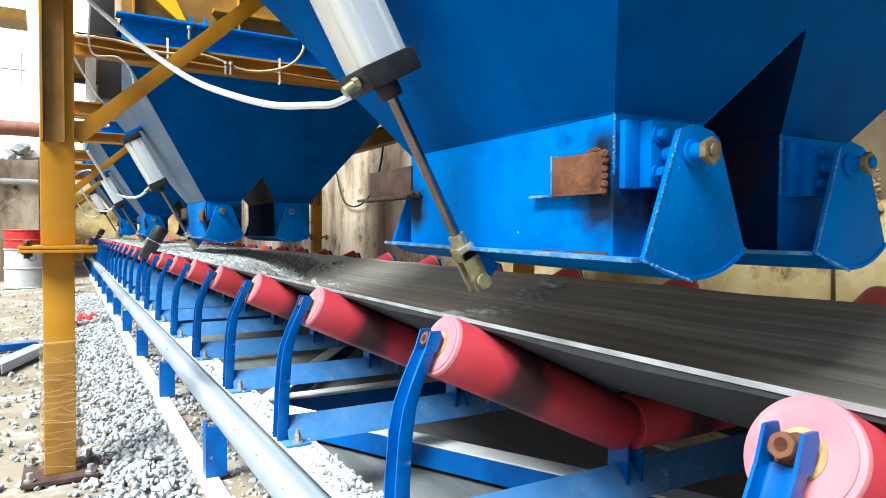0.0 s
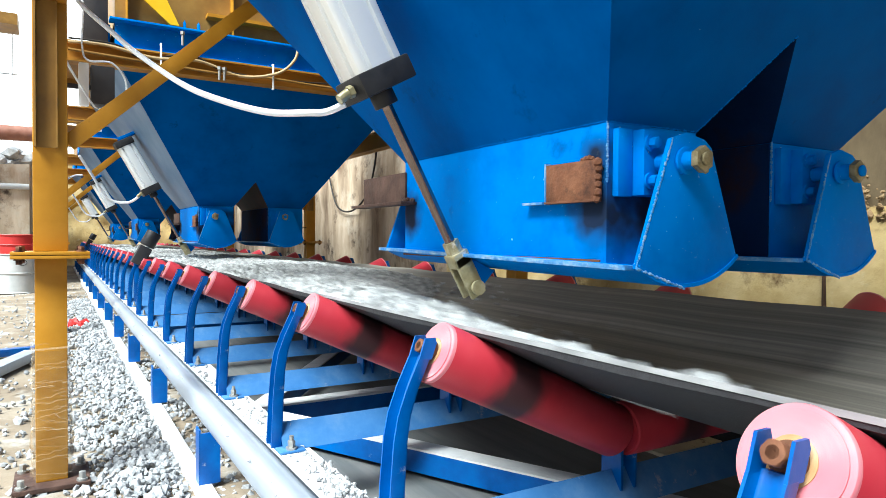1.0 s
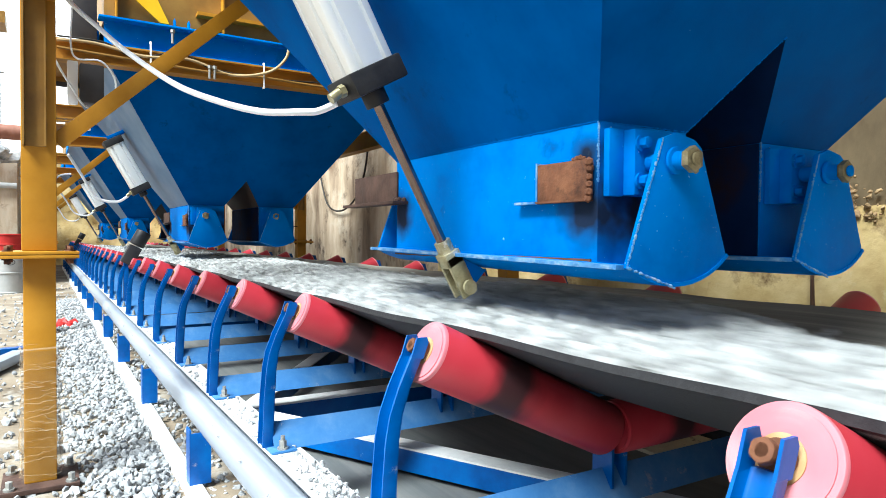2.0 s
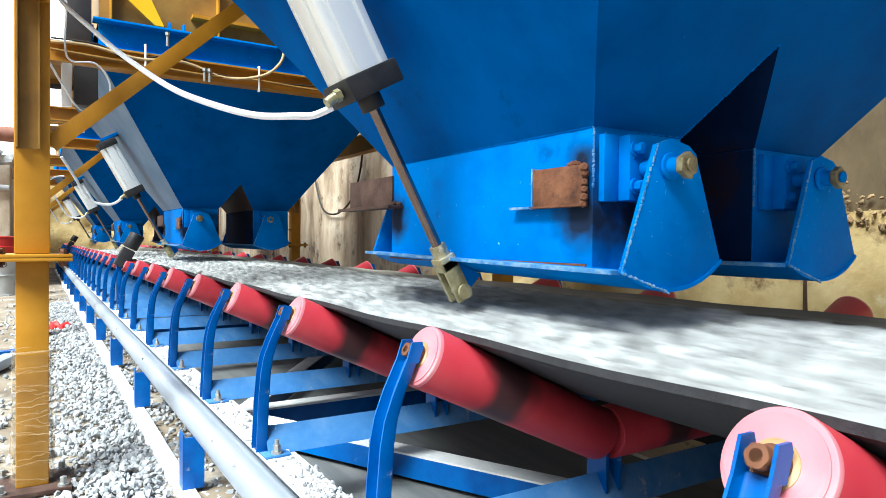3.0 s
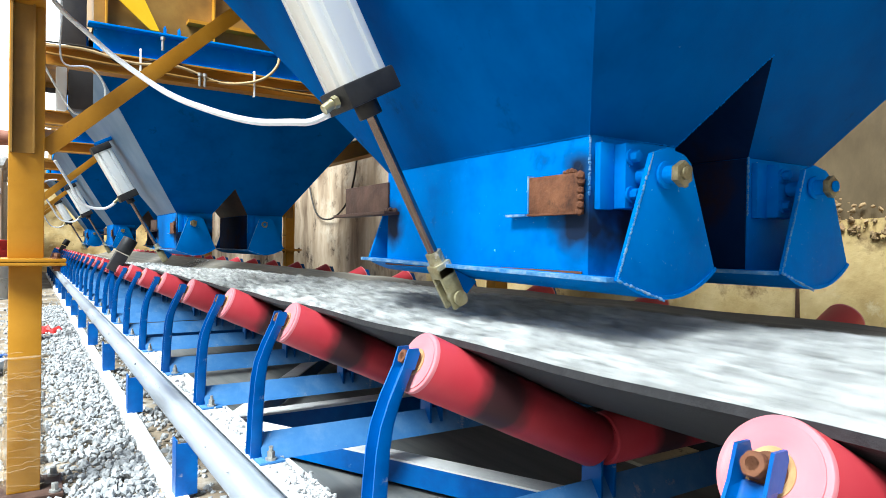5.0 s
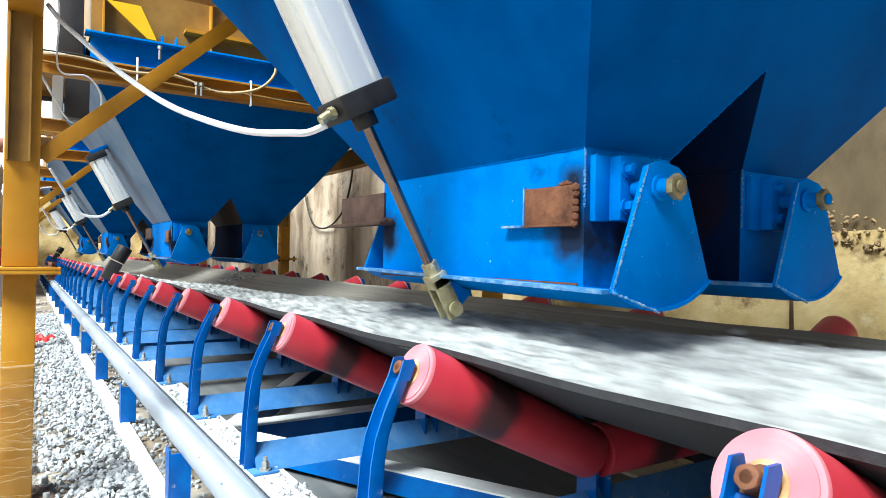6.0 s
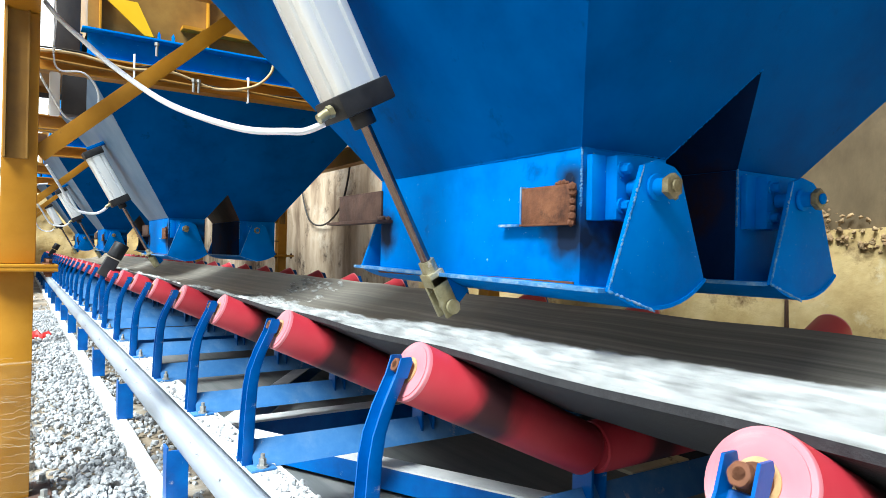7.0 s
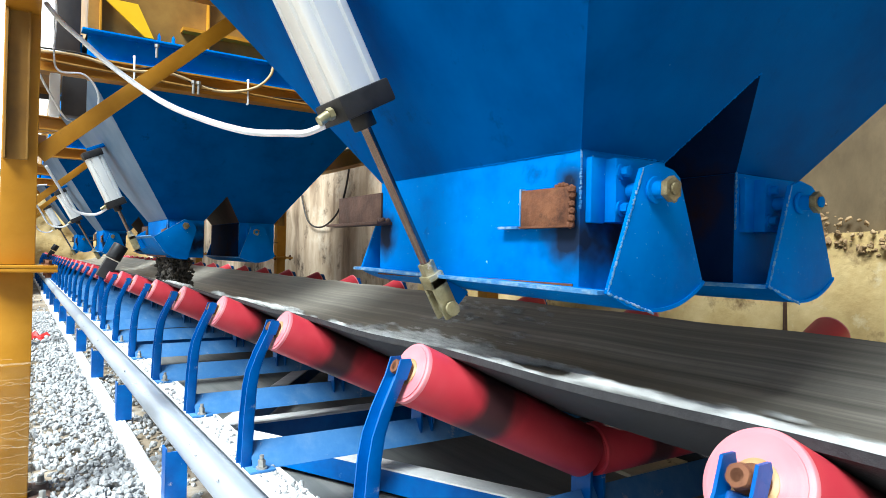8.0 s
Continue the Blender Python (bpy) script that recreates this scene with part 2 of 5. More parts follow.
def stained(name, source, places):
    """A copy of a paint with burnt patches round the welds, given as (y, z, radius) on the hopper."""
    m = source.copy()
    m.name = name
    nt = m.node_tree
    n, l = nt.nodes, nt.links
    b = n["Principled BSDF"]
    col = b.inputs["Base Color"].links[0].from_socket
    tc = n.new("ShaderNodeTexCoord")
    no = n.new("ShaderNodeTexNoise")
    no.inputs["Scale"].default_value = 18.0
    l.new(tc.outputs["Object"], no.inputs["Vector"])
    for y, z, r in places:
        mp = n.new("ShaderNodeMapping")
        mp.inputs["Location"].default_value = (0, -y, -z)
        mp.inputs["Scale"].default_value = (0, 1, 1)
        l.new(tc.outputs["Object"], mp.inputs[0])
        ln = n.new("ShaderNodeVectorMath")
        ln.operation = "LENGTH"
        l.new(mp.outputs[0], ln.inputs[0])
        ad = n.new("ShaderNodeMath")
        ad.operation = "MULTIPLY_ADD"
        ad.inputs[1].default_value = -r * 0.9
        l.new(no.outputs["Fac"], ad.inputs[0])
        l.new(ln.outputs["Value"], ad.inputs[2])
        mr = n.new("ShaderNodeMapRange")
        mr.inputs["From Min"].default_value, mr.inputs["From Max"].default_value = -r * 0.1, r * 0.6
        mr.inputs["To Min"].default_value, mr.inputs["To Max"].default_value = 0.95, 0.0
        l.new(ad.outputs[0], mr.inputs[0])
        mx = n.new("ShaderNodeMix")
        mx.data_type = "RGBA"
        l.new(mr.outputs[0], mx.inputs["Factor"])
        l.new(col, mx.inputs["A"])
        mx.inputs["B"].default_value = (0.012, 0.014, 0.022, 1)
        col = mx.outputs["Result"]
    l.new(col, b.inputs["Base Color"])
    return m


BLUE_BOX = stained("blue_box_paint", BLUE_GATE, [(0.03, 0.915, 0.09), (0.775, 0.93, 0.08), (0.03, 1.02, 0.05)])


def clear_mat(name, colour, rough=0.15, mix=0.75):
    m = bpy.data.materials.new(name)
    m.use_nodes = True
    b = m.node_tree.nodes["Principled BSDF"]
    b.inputs["Base Color"].default_value = (*colour, 1)
    b.inputs["Roughness"].default_value = rough
    b.inputs["Transmission Weight"].default_value = mix
    b.inputs["IOR"].default_value = 1.2
    return m


HOSE = clear_mat("milky_hose", (0.88, 0.9, 0.93), 0.3, 0.25)
FILM = clear_mat("clear_film", (0.3, 0.22, 0.12), 0.15, 0.0)
FILM.node_tree.nodes["Principled BSDF"].inputs["Alpha"].default_value = 0.22
FOLD = clear_mat("film_fold", (0.62, 0.52, 0.36), 0.2, 0.0)
FOLD.node_tree.nodes["Principled BSDF"].inputs["Alpha"].default_value = 0.16

# ---------------------------------------------------------------- mesh helpers


def mesh_of(bm, name, mat, smooth=True):
    me = bpy.data.meshes.new(name)
    bmesh.ops.recalc_face_normals(bm, faces=bm.faces)
    bm.to_mesh(me)
    bm.free()
    me.materials.append(mat)
    if smooth:
        me.set_sharp_from_angle(angle=radians(32))
        for p in me.polygons:
            p.use_smooth = True
    return me


def part(name, bm, mat, parent=None, label="", m=None):
    ob = new(name, mesh_of(bm, name, mat))
    if parent:
        ob.parent = parent
    if m:
        ob.matrix_basis = m
    if label:
        ob["label"] = label
    return ob


def thing(name, label, category, m=None, group="", kind=""):
    ob = new(name)
    ob.empty_display_size = 0.05
    if m:
        ob.matrix_basis = m
    return tagged(ob, label, category, group, kind)


def box(bm, x0, x1, y0, y1, z0, z1, bevel=0.0):
    b2 = bmesh.new() if bevel else bm
    vs = [b2.verts.new((x, y, z)) for z in (z0, z1) for y in (y0, y1) for x in (x0, x1)]
    for f in ((0, 2, 3, 1), (4, 5, 7, 6), (0, 1, 5, 4), (2, 6, 7, 3), (0, 4, 6, 2), (1, 3, 7, 5)):
        b2.faces.new([vs[i] for i in f])
    if bevel:
        bmesh.ops.recalc_face_normals(b2, faces=b2.faces)
        bmesh.ops.bevel(b2, geom=b2.edges[:], offset=bevel, segments=2, affect="EDGES", profile=0.6)
        merge(bm, b2)
    return bm


def merge(bm, b2, m=None):
    if m:
        b2.transform(m)
    tmp = bpy.data.meshes.new("tmp")
    b2.to_mesh(tmp)
    b2.free()
    bm.from_mesh(tmp)
    bpy.data.meshes.remove(tmp)


def boxes(*rows, bevel=0.0):
    bm = bmesh.new()
    for r in rows:
        box(bm, *r, bevel=bevel)
    return bm


def prism(bm, outline, axis, lo, hi, bevel=0.0):
    """An outline of (a, b) pairs, swept from lo to hi along an axis: y takes (x, z), x takes (y, z), z takes (x, y)."""
    def at(a, b, c):
        return {"y": (a, c, b), "x": (c, a, b), "z": (a, b, c)}[axis]
    b2 = bmesh.new()
    v0 = [b2.verts.new(at(a, b, lo)) for a, b in outline]
    v1 = [b2.verts.new(at(a, b, hi)) for a, b in outline]
    b2.faces.new(v0)
    b2.faces.new(v1[::-1])
    k = len(outline)
    for i in range(k):
        b2.faces.new((v0[i], v1[i], v1[(i + 1) % k], v0[(i + 1) % k]))
    bmesh.ops.recalc_face_normals(b2, faces=b2.faces)
    if bevel:
        bmesh.ops.bevel(b2, geom=b2.edges[:], offset=bevel, segments=2, affect="EDGES", profile=0.6)
    merge(bm, b2)
    return bm


def rod(bm, p0, p1, r, seg=20, r1=None, bevel=0.0):
    p0, p1 = Vector(p0), Vector(p1)
    d = p1 - p0
    b2 = bmesh.new()
    bmesh.ops.create_cone(b2, cap_ends=True, segments=seg, radius1=r, radius2=r if r1 is None else r1, depth=d.length)
    if bevel:
        caps = [e for e in b2.edges if abs(e.verts[0].co.z - e.verts[1].co.z) < 1e-6]
        bmesh.ops.bevel(b2, geom=caps, offset=bevel, segments=2, affect="EDGES", profile=0.5)
    merge(bm, b2, Matrix.Translation((p0 + p1) / 2) @ d.to_track_quat("Z", "Y").to_matrix().to_4x4())
    return bm


def tube(bm, points, r, seg=10, steps=6):
    """A round tube along a smooth line through the points."""
    P = [Vector(p) for p in points]
    line = []
    for i in range(len(P) - 1):
        a, b, c, d = P[max(0, i - 1)], P[i], P[i + 1], P[min(len(P) - 1, i + 2)]
        for s in range(steps):
            t = s / steps
            line.append(0.5 * (2 * b + (c - a) * t + (2 * a - 5 * b + 4 * c - d) * t * t + (3 * b - a - 3 * c + d) * t ** 3))
    line.append(P[-1])
    rings = []
    side = None
    for i, p in enumerate(line):
        tan = (line[min(i + 1, len(line) - 1)] - line[max(i - 1, 0)]).normalized()
        if side is None:
            side = tan.orthogonal().normalized()
        side = (side - tan * side.dot(tan)).normalized()
        up = tan.cross(side)
        rings.append([bm.verts.new(p + r * (math.cos(a) * side + math.sin(a) * up)) for a in (2 * math.pi * k / seg for k in range(seg))])
    for r0, r1 in zip(rings, rings[1:]):
        for k in range(seg):
            bm.faces.new((r0[k], r0[(k + 1) % seg], r1[(k + 1) % seg], r1[k]))
    bm.faces.new(rings[0])
    bm.faces.new(rings[-1][::-1])
    return bm


def hexbolt(bm, p, axis, r, h, washer=True):
    """A hexagon head with washer, standing at p along axis."""
    p, a = Vector(p), Vector(axis).normalized()
    if washer:
        rod(bm, p, p + a * h * 0.25, r * 1.45, 16)
    rod(bm, p + a * h * 0.25, p + a * h, r, 6, bevel=r * 0.08)
    return bm


def bead(bm, p0, p1, r, rng, step=0.012):
    """A knobbly weld bead."""
    p0, p1 = Vector(p0), Vector(p1)
    n = max(2, int((p1 - p0).length / step))
    for i in range(n + 1):
        p = p0.lerp(p1, i / n) + Vector([rng.uniform(-1, 1) * r * 0.3 for _ in range(3)])
        b2 = bmesh.new()
        bmesh.ops.create_icosphere(b2, subdivisions=1, radius=r * rng.uniform(0.7, 1.3))
        merge(bm, b2, Matrix.Translation(p))
    return bm


ICO_T = (1 + 5 ** 0.5) / 2
ICO_V = np.array([(-1, ICO_T, 0), (1, ICO_T, 0), (-1, -ICO_T, 0), (1, -ICO_T, 0), (0, -1, ICO_T), (0, 1, ICO_T),
                  (0, -1, -ICO_T), (0, 1, -ICO_T), (ICO_T, 0, -1), (ICO_T, 0, 1), (-ICO_T, 0, -1), (-ICO_T, 0, 1)]) / 1.9
ICO_F = np.array([(0, 11, 5), (0, 5, 1), (0, 1, 7), (0, 7, 10), (0, 10, 11), (1, 5, 9), (5, 11, 4), (11, 10, 2), (10, 7, 6), (7, 1, 8),
                  (3, 9, 4), (3, 4, 2), (3, 2, 6), (3, 6, 8), (3, 8, 9), (4, 9, 5), (2, 4, 11), (6, 2, 10), (8, 6, 7), (9, 8, 1)])


def stones(name, places, sizes, mat, seed, parent=None, extra=None):
    """Many broken stones in one mesh: jittered, squashed and turned icosahedra."""
    rng = np.random.default_rng(seed)
    k = len(places)
    v = ICO_V[None] * rng.uniform(0.65, 1.25, (k, 12, 1))
    v = v * rng.uniform(0.6, 1.15, (k, 1, 3))
    q = rng.normal(size=(k, 4))
    q /= np.linalg.norm(q, axis=1, keepdims=True)
    w, x, y, z = q.T
    R = np.stack([1 - 2 * (y * y + z * z), 2 * (x * y - w * z), 2 * (x * z + w * y), 2 * (x * y + w * z), 1 - 2 * (x * x + z * z), 2 * (y * z - w * x),
                  2 * (x * z - w * y), 2 * (y * z + w * x), 1 - 2 * (x * x + y * y)], 1).reshape(k, 3, 3)
    v = np.einsum("kij,knj->kni", R, v) * np.asarray(sizes)[:, None, None] + np.asarray(places)[:, None, :]
    f = (ICO_F[None] + 12 * np.arange(k)[:, None, None]).reshape(-1, 3)
    v = v.reshape(-1, 3)
    faces = f.tolist()
    verts = v.tolist()
    loose = len(faces)
    if extra:
        base = len(verts)
        verts += extra[0]
        faces += [[i + base for i in g] for g in extra[1]]
    me = bpy.data.meshes.new(name)
    me.from_pydata(verts, [], faces)
    me.materials.append(mat)
    if extra:
        me.materials.append(extra[2])
        for p in me.polygons[loose:]:
            p.material_index = 1
    ob = new(name, me)
    if parent:
        ob.parent = parent
    return ob


# ---------------------------------------------------------------- the place: sizes
PITCH = 0.70            # idler to idler
IDLERS = range(-22, 29)
BELT_MID = 0.80
BELT_HALF = 0.70         # from the middle to the near edge; the belt runs off centre
BELT_FAR = 0.635
KNEE = 0.31             # half the flat middle of the trough
TROUGH_Z = 0.4965       # underside of the belt on the centre rollers
TROUGH = radians(25)
R_ROLL = 0.0595
ROLL_LEN = 0.507
IDLER_SHIFT = {1: -0.007, 2: 0.023, 4: -0.014, 6: 0.004}   # idlers bolted a little off the pitch
BELT_Y = (-15.9, 20.2)
HOPPER_Y = 0.5115
HOPPER_PITCH = 3.99
HOPPERS = (0, 1, 2, 3)
POST_X = (-0.6076, 1.95)
SPEED = 2.2

# ---------------------------------------------------------------- ground and walls


def ground_sheet():
    n = 90
    xs = [-400, -150, -60, -25] + [-12 + 15 * i / n for i in range(n + 1)] + [6, 25, 60, 150, 400]
    ys = [-400, -150, -60, -25] + [-12 + 33 * i / (2 * n) for i in range(2 * n + 1)] + [40, 80, 160, 400]
    bm = bmesh.new()
    grid = []
    for y in ys:
        row = []
        for x in xs:
            z = 0.0
            if -12 < x < 3 and -12 < y < 21:
                z = -0.02 + 0.05 * noise.noise((x * 0.7, y * 0.7, 0)) + 0.02 * noise.noise((x * 3, y * 3, 5))
                z = min(z, 0.012)
            row.append(bm.verts.new((x, y, z)))
        grid.append(row)
    for a, b in zip(grid, grid[1:]):
        for i in range(len(xs) - 1):
            bm.faces.new((a[i], a[i + 1], b[i + 1], b[i]))
    return tagged(part("ground", bm, GROUND), "dusty beige earth yard strewn with stone chips", "ground", kind="structure")


ground_sheet()


def rough_wall(name, mat, x0, x1, y0, y1, z0, z1, label, along="y", step=0.12, rough=0.035, ragged=0.0):
    """A cast wall whose faces are dented; ragged lifts its top edge unevenly."""
    bm = bmesh.new()
    length = (y1 - y0) if along == "y" else (x1 - x0)
    n, k = max(2, int(length / step)), max(2, int((z1 - z0) / step))
    fronts, backs = [], []
    for i in range(n + 1):
        f, b = [], []
        for j in range(k + 1):
            s = i / n * length
            z = z0 + (z1 - z0) * j / k
            if j == k and ragged:
                z += ragged * noise.noise((s * 0.6, 3, 1))
            d = rough * (noise.noise((s * 1.3, z * 1.8, 2)) + 0.5 * noise.noise((s * 5, z * 6, 7)))
            if along == "y":
                f.append(bm.verts.new((x0 + d, y0 + s, z)))
                b.append(bm.verts.new((x1, y0 + s, z)))
            else:
                f.append(bm.verts.new((x0 + s, y0 + d, z)))
                b.append(bm.verts.new((x0 + s, y1, z)))
        fronts.append(f)
        backs.append(b)
    for g in (fronts, backs):
        for i in range(n):
            for j in range(k):
                bm.faces.new((g[i][j], g[i + 1][j], g[i + 1][j + 1], g[i][j + 1]))
    for i in range(n):
        bm.faces.new((fronts[i][k], fronts[i + 1][k], backs[i + 1][k], backs[i][k]))
    for i in (0, n):
        for j in range(k):
            bm.faces.new((fronts[i][j], fronts[i][j + 1], backs[i][j + 1], backs[i][j]))
    return tagged(part(name, bm, mat), label, "wall", kind="structure")


WALL_X = 2.75
rough_wall("wall_east", CONCRETE, WALL_X, WALL_X + 0.4, -17, 5.2, -0.1, 1.02, "pale ochre rough concrete retaining wall, lower lift", ragged=0.05)
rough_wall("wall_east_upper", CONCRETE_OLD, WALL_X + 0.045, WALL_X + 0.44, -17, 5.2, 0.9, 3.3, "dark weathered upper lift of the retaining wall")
for y in (1.48, -1.1, 3.9):
    tagged(part("trim", boxes((WALL_X - 0.03, WALL_X + 0.05, y, y + 0.007, 0.0, 0.93)), RUST_BROWN), "dark dirt-filled joint between pours of the wall", "joint", kind="structure")
rough_wall("wall_east_far", CONCRETE_GREY, WALL_X + 0.02, WALL_X + 0.42, 5.2, 21.2, -0.1, 3.6, "brown streaked concrete retaining wall")
rough_wall("wall_end", CONCRETE, -1.0, 3.2, 21.2, 21.7, -0.1, 3.2, "yellow broken stone end wall", along="x", rough=0.12)
rough_wall("wall_yard", CONCRETE_GREY, -9.0, -1.0, 13.4, 14.0, -0.1, 2.15, "brown water-stained concrete yard wall", along="x", ragged=0.1)

# ---------------------------------------------------------------- conveyor frame


def conveyor_frame():
    fr = thing("conveyor", "long blue and galvanised steel conveyor frame on short posts", "conveyor")
    y0, y1 = BELT_Y[0], BELT_Y[1] - 0.6
    for side in (0, 1):
        def sx(a, b):
            return (a, b) if side == 0 else (2 * BELT_MID - b, 2 * BELT_MID - a)
        part("stringer_plate", boxes((*sx(-0.078, 0.012), y0, y1, 0.272, 0.28)), DUSTY_TOP, fr, "dust-white flat stringer top")
        part("stringer", boxes((*sx(-0.05, -0.042), y0, y1, 0.15, 0.272)), GALV_SIDE, fr)
        cx = -0.101 if side == 0 else 2 * BELT_MID + 0.101
        part("side_rail", rod(bmesh.new(), (cx, y0, 0.216), (cx, y1, 0.222), 0.048, 32), GALV_SIDE, fr, "pale grey-blue steel tube rail")
        part("ground_rail", boxes((*sx(-0.2, -0.14), y0, y1, -0.03, 0.026), bevel=0.004), DUSTY_TOP, fr, "dusty grey ground rail")
        y = 1.93 - 13 * 1.24
        while y < y1:
            bm = boxes((*sx(-0.182, -0.176), y, y + 0.06, 0.026, 0.212), (*sx(-0.176, -0.112), y, y + 0.007, 0.026, 0.2))
            part("post", bm, BLUE_IDLER, fr)
            y += 1.24
    y = 2.16 - 2.8 * 6
    k = 0
    while y < y1 - 2.8:
        cm = part("cross_member", boxes((-0.04, 2 * BELT_MID + 0.04, y, y + 0.006, 0.125, 0.197)), BLUE_IDLER, fr)
        part("flange", boxes((-0.04, 2 * BELT_MID + 0.04, y, y + 0.085, 0.1972, 0.205)), DUSTY_TOP, cm, "dust-white top flange")
        if k % 2 == 0:
            for a, b in (((-0.04, y + 0.24), (1.3, y - 2.48)), ((-0.04, y - 0.13), (1.6, y + 2.24))):
                d = Vector((b[0] - a[0], b[1] - a[1], 0))
                m = Matrix.Translation((a[0], a[1], 0.196)) @ Matrix.Rotation(math.atan2(d.y, d.x), 4, "Z")
                db = part("diagonal_brace", boxes((0, d.length, -0.038, -0.032, -0.075, -0.0065)), BLUE_IDLER, fr, "", m)
                part("flange", boxes((0, d.length, -0.038, 0.038, -0.006, 0.0)), DUSTY_TOP, db, "dust-white top flange")
        y += 2.8
        k += 1
    # Dark sheet added on the far side to paint the shade below the belt.
    part("guard_plate", boxes((1.69, 1.696, y0, y1, 0.03, 0.52)), DARK, fr, "added dark sheet standing in for the shade under the belt")
    return fr


conveyor_frame()


def belt_line(grow=0.0, n=14):
    """Half-trough section of the belt underside, offset outward by grow: x, z from the near edge to the far edge."""
    t = math.tan(TROUGH)
    pts = []
    for i in range(2 * n + 1):
        x = -BELT_HALF + (BELT_HALF + BELT_FAR) * i / (2 * n)
        ax = abs(x)
        z = TROUGH_Z + (0 if ax < KNEE else (ax - KNEE) * t)
        z += 0.012 * math.exp(-((ax - KNEE) / 0.07) ** 2)
        pts.append((BELT_MID + x, z + grow))
    return pts


def belt_sheet():
    """The carrying belt: a trough 12 mm thick that sags a little between the idlers."""
    th = 0.013
    lo = belt_line()
    bm = bmesh.new()
    rings = []
    n = int((BELT_Y[1] - BELT_Y[0]) / 0.1)
    for j in range(n + 1):
        y = BELT_Y[0] + (BELT_Y[1] - BELT_Y[0]) * j / n
        ph = (y / PITCH) % 1.0
        sag = 0.006 * math.sin(math.pi * ph) ** 2
        ring = []
        for grow in (0, th):
            for (x, z) in (lo if grow == 0 else lo[::-1]):
                e = min(1, max(0, (abs(x - BELT_MID) - 0.25) / 0.42))
                ring.append(bm.verts.new((x, y, z + grow - sag * (0.35 + 0.65 * e))))
        rings.append(ring)
    k = len(rings[0])
    for a, b in zip(rings, rings[1:]):
        for i in range(k):
            bm.faces.new((a[i], a[(i + 1) % k], b[(i + 1) % k], b[i]))
    bm.faces.new(rings[0])
    bm.faces.new(rings[-1][::-1])
    ob = thing("conveyor_belt", "black rubber conveyor belt with streaks of dust, troughed on rollers", "conveyor belt")
    cs = part("carrying_strand", bm, BELT, ob)
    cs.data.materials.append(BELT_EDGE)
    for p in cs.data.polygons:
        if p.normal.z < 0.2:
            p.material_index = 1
    part("return_strand", boxes((0.12, 1.48, BELT_Y[0], BELT_Y[1], 0.09, 0.102)), RETURN, ob, "grey dusty underside of the returning belt")
    bm = bmesh.new()
    for y in (BELT_Y[0] + 0.1, BELT_Y[1] - 0.1):
        rod(bm, (0.06, y, 0.28), (1.54, y, 0.28), 0.18, 28)
    part("end_drum", bm, BLACK, ob)
    return ob


belt_sheet()

# ---------------------------------------------------------------- idlers


def roller_mesh(kind, length=0.0):
    if kind == "skin":
        bm = rod(bmesh.new(), (0, 0, 0), (length, 0, 0), R_ROLL, 36, bevel=0.005)
        return bm
    if kind == "cap":
        bm = rod(bmesh.new(), (-0.004, 0, 0), (0.012, 0, 0), R_ROLL * 0.995, 36, bevel=0.003)
        bm2 = rod(bmesh.new(), (-0.006, 0, 0), (-0.003, 0, 0), R_ROLL * 0.88, 36)
        merge(bm, bm2)
        return bm


def bracket(bm, flip=1):
    """Pressed upright of channel section, open away from the belt, bent in towards the roller; its two flanges end in prongs beside the shaft nut."""
    spine = ((-0.056, 0.288), (-0.052, 0.42), (-0.047, 0.5), (-0.04, 0.545), (-0.024, 0.592), (0.0, 0.645))   # back of the web in x, z
    n = len(spine) - 1
    t = 0.004
    rings = []
    for i, (x, z) in enumerate(spine):
        s = i / n
        w, f = 0.0245 - 0.0035 * s, 0.033 - 0.007 * s
        r = 0.007
        half = [(x - f, w), (x - r, w), (x - 0.3 * r, w - 0.3 * r), (x, w - r)]
        inner = [(x - f, w - t), (x - r, w - t), (x - 0.3 * r - t, w - 0.3 * r - 0.6 * t), (x - t, w - r - 0.2 * t)]
        ring = half + [(a, -b) for a, b in half[::-1]] + [(a, -b) for a, b in inner] + inner[::-1]
        rings.append([bm.verts.new((a if flip > 0 else 2 * BELT_MID - a, b, z)) for a, b in ring])
    k = len(rings[0])
    for a, b in zip(rings, rings[1:]):
        for i in range(k):
            bm.faces.new((a[i], a[(i + 1) % k], b[(i + 1) % k], b[i]))
    bm.faces.new(rings[0])
    bm.faces.new(rings[-1][::-1])
    for sy in (-1, 1):
        o = [(-0.026, 0.643), (0.0, 0.643), (0.011, 0.672), (0.008, 0.682), (-0.013, 0.682)]
        if flip < 0:
            o = [(2 * BELT_MID - a, b) for a, b in o]
        prism(bm, o, "y", sy * 0.019 - 0.002, sy * 0.019 + 0.002)
    return bm


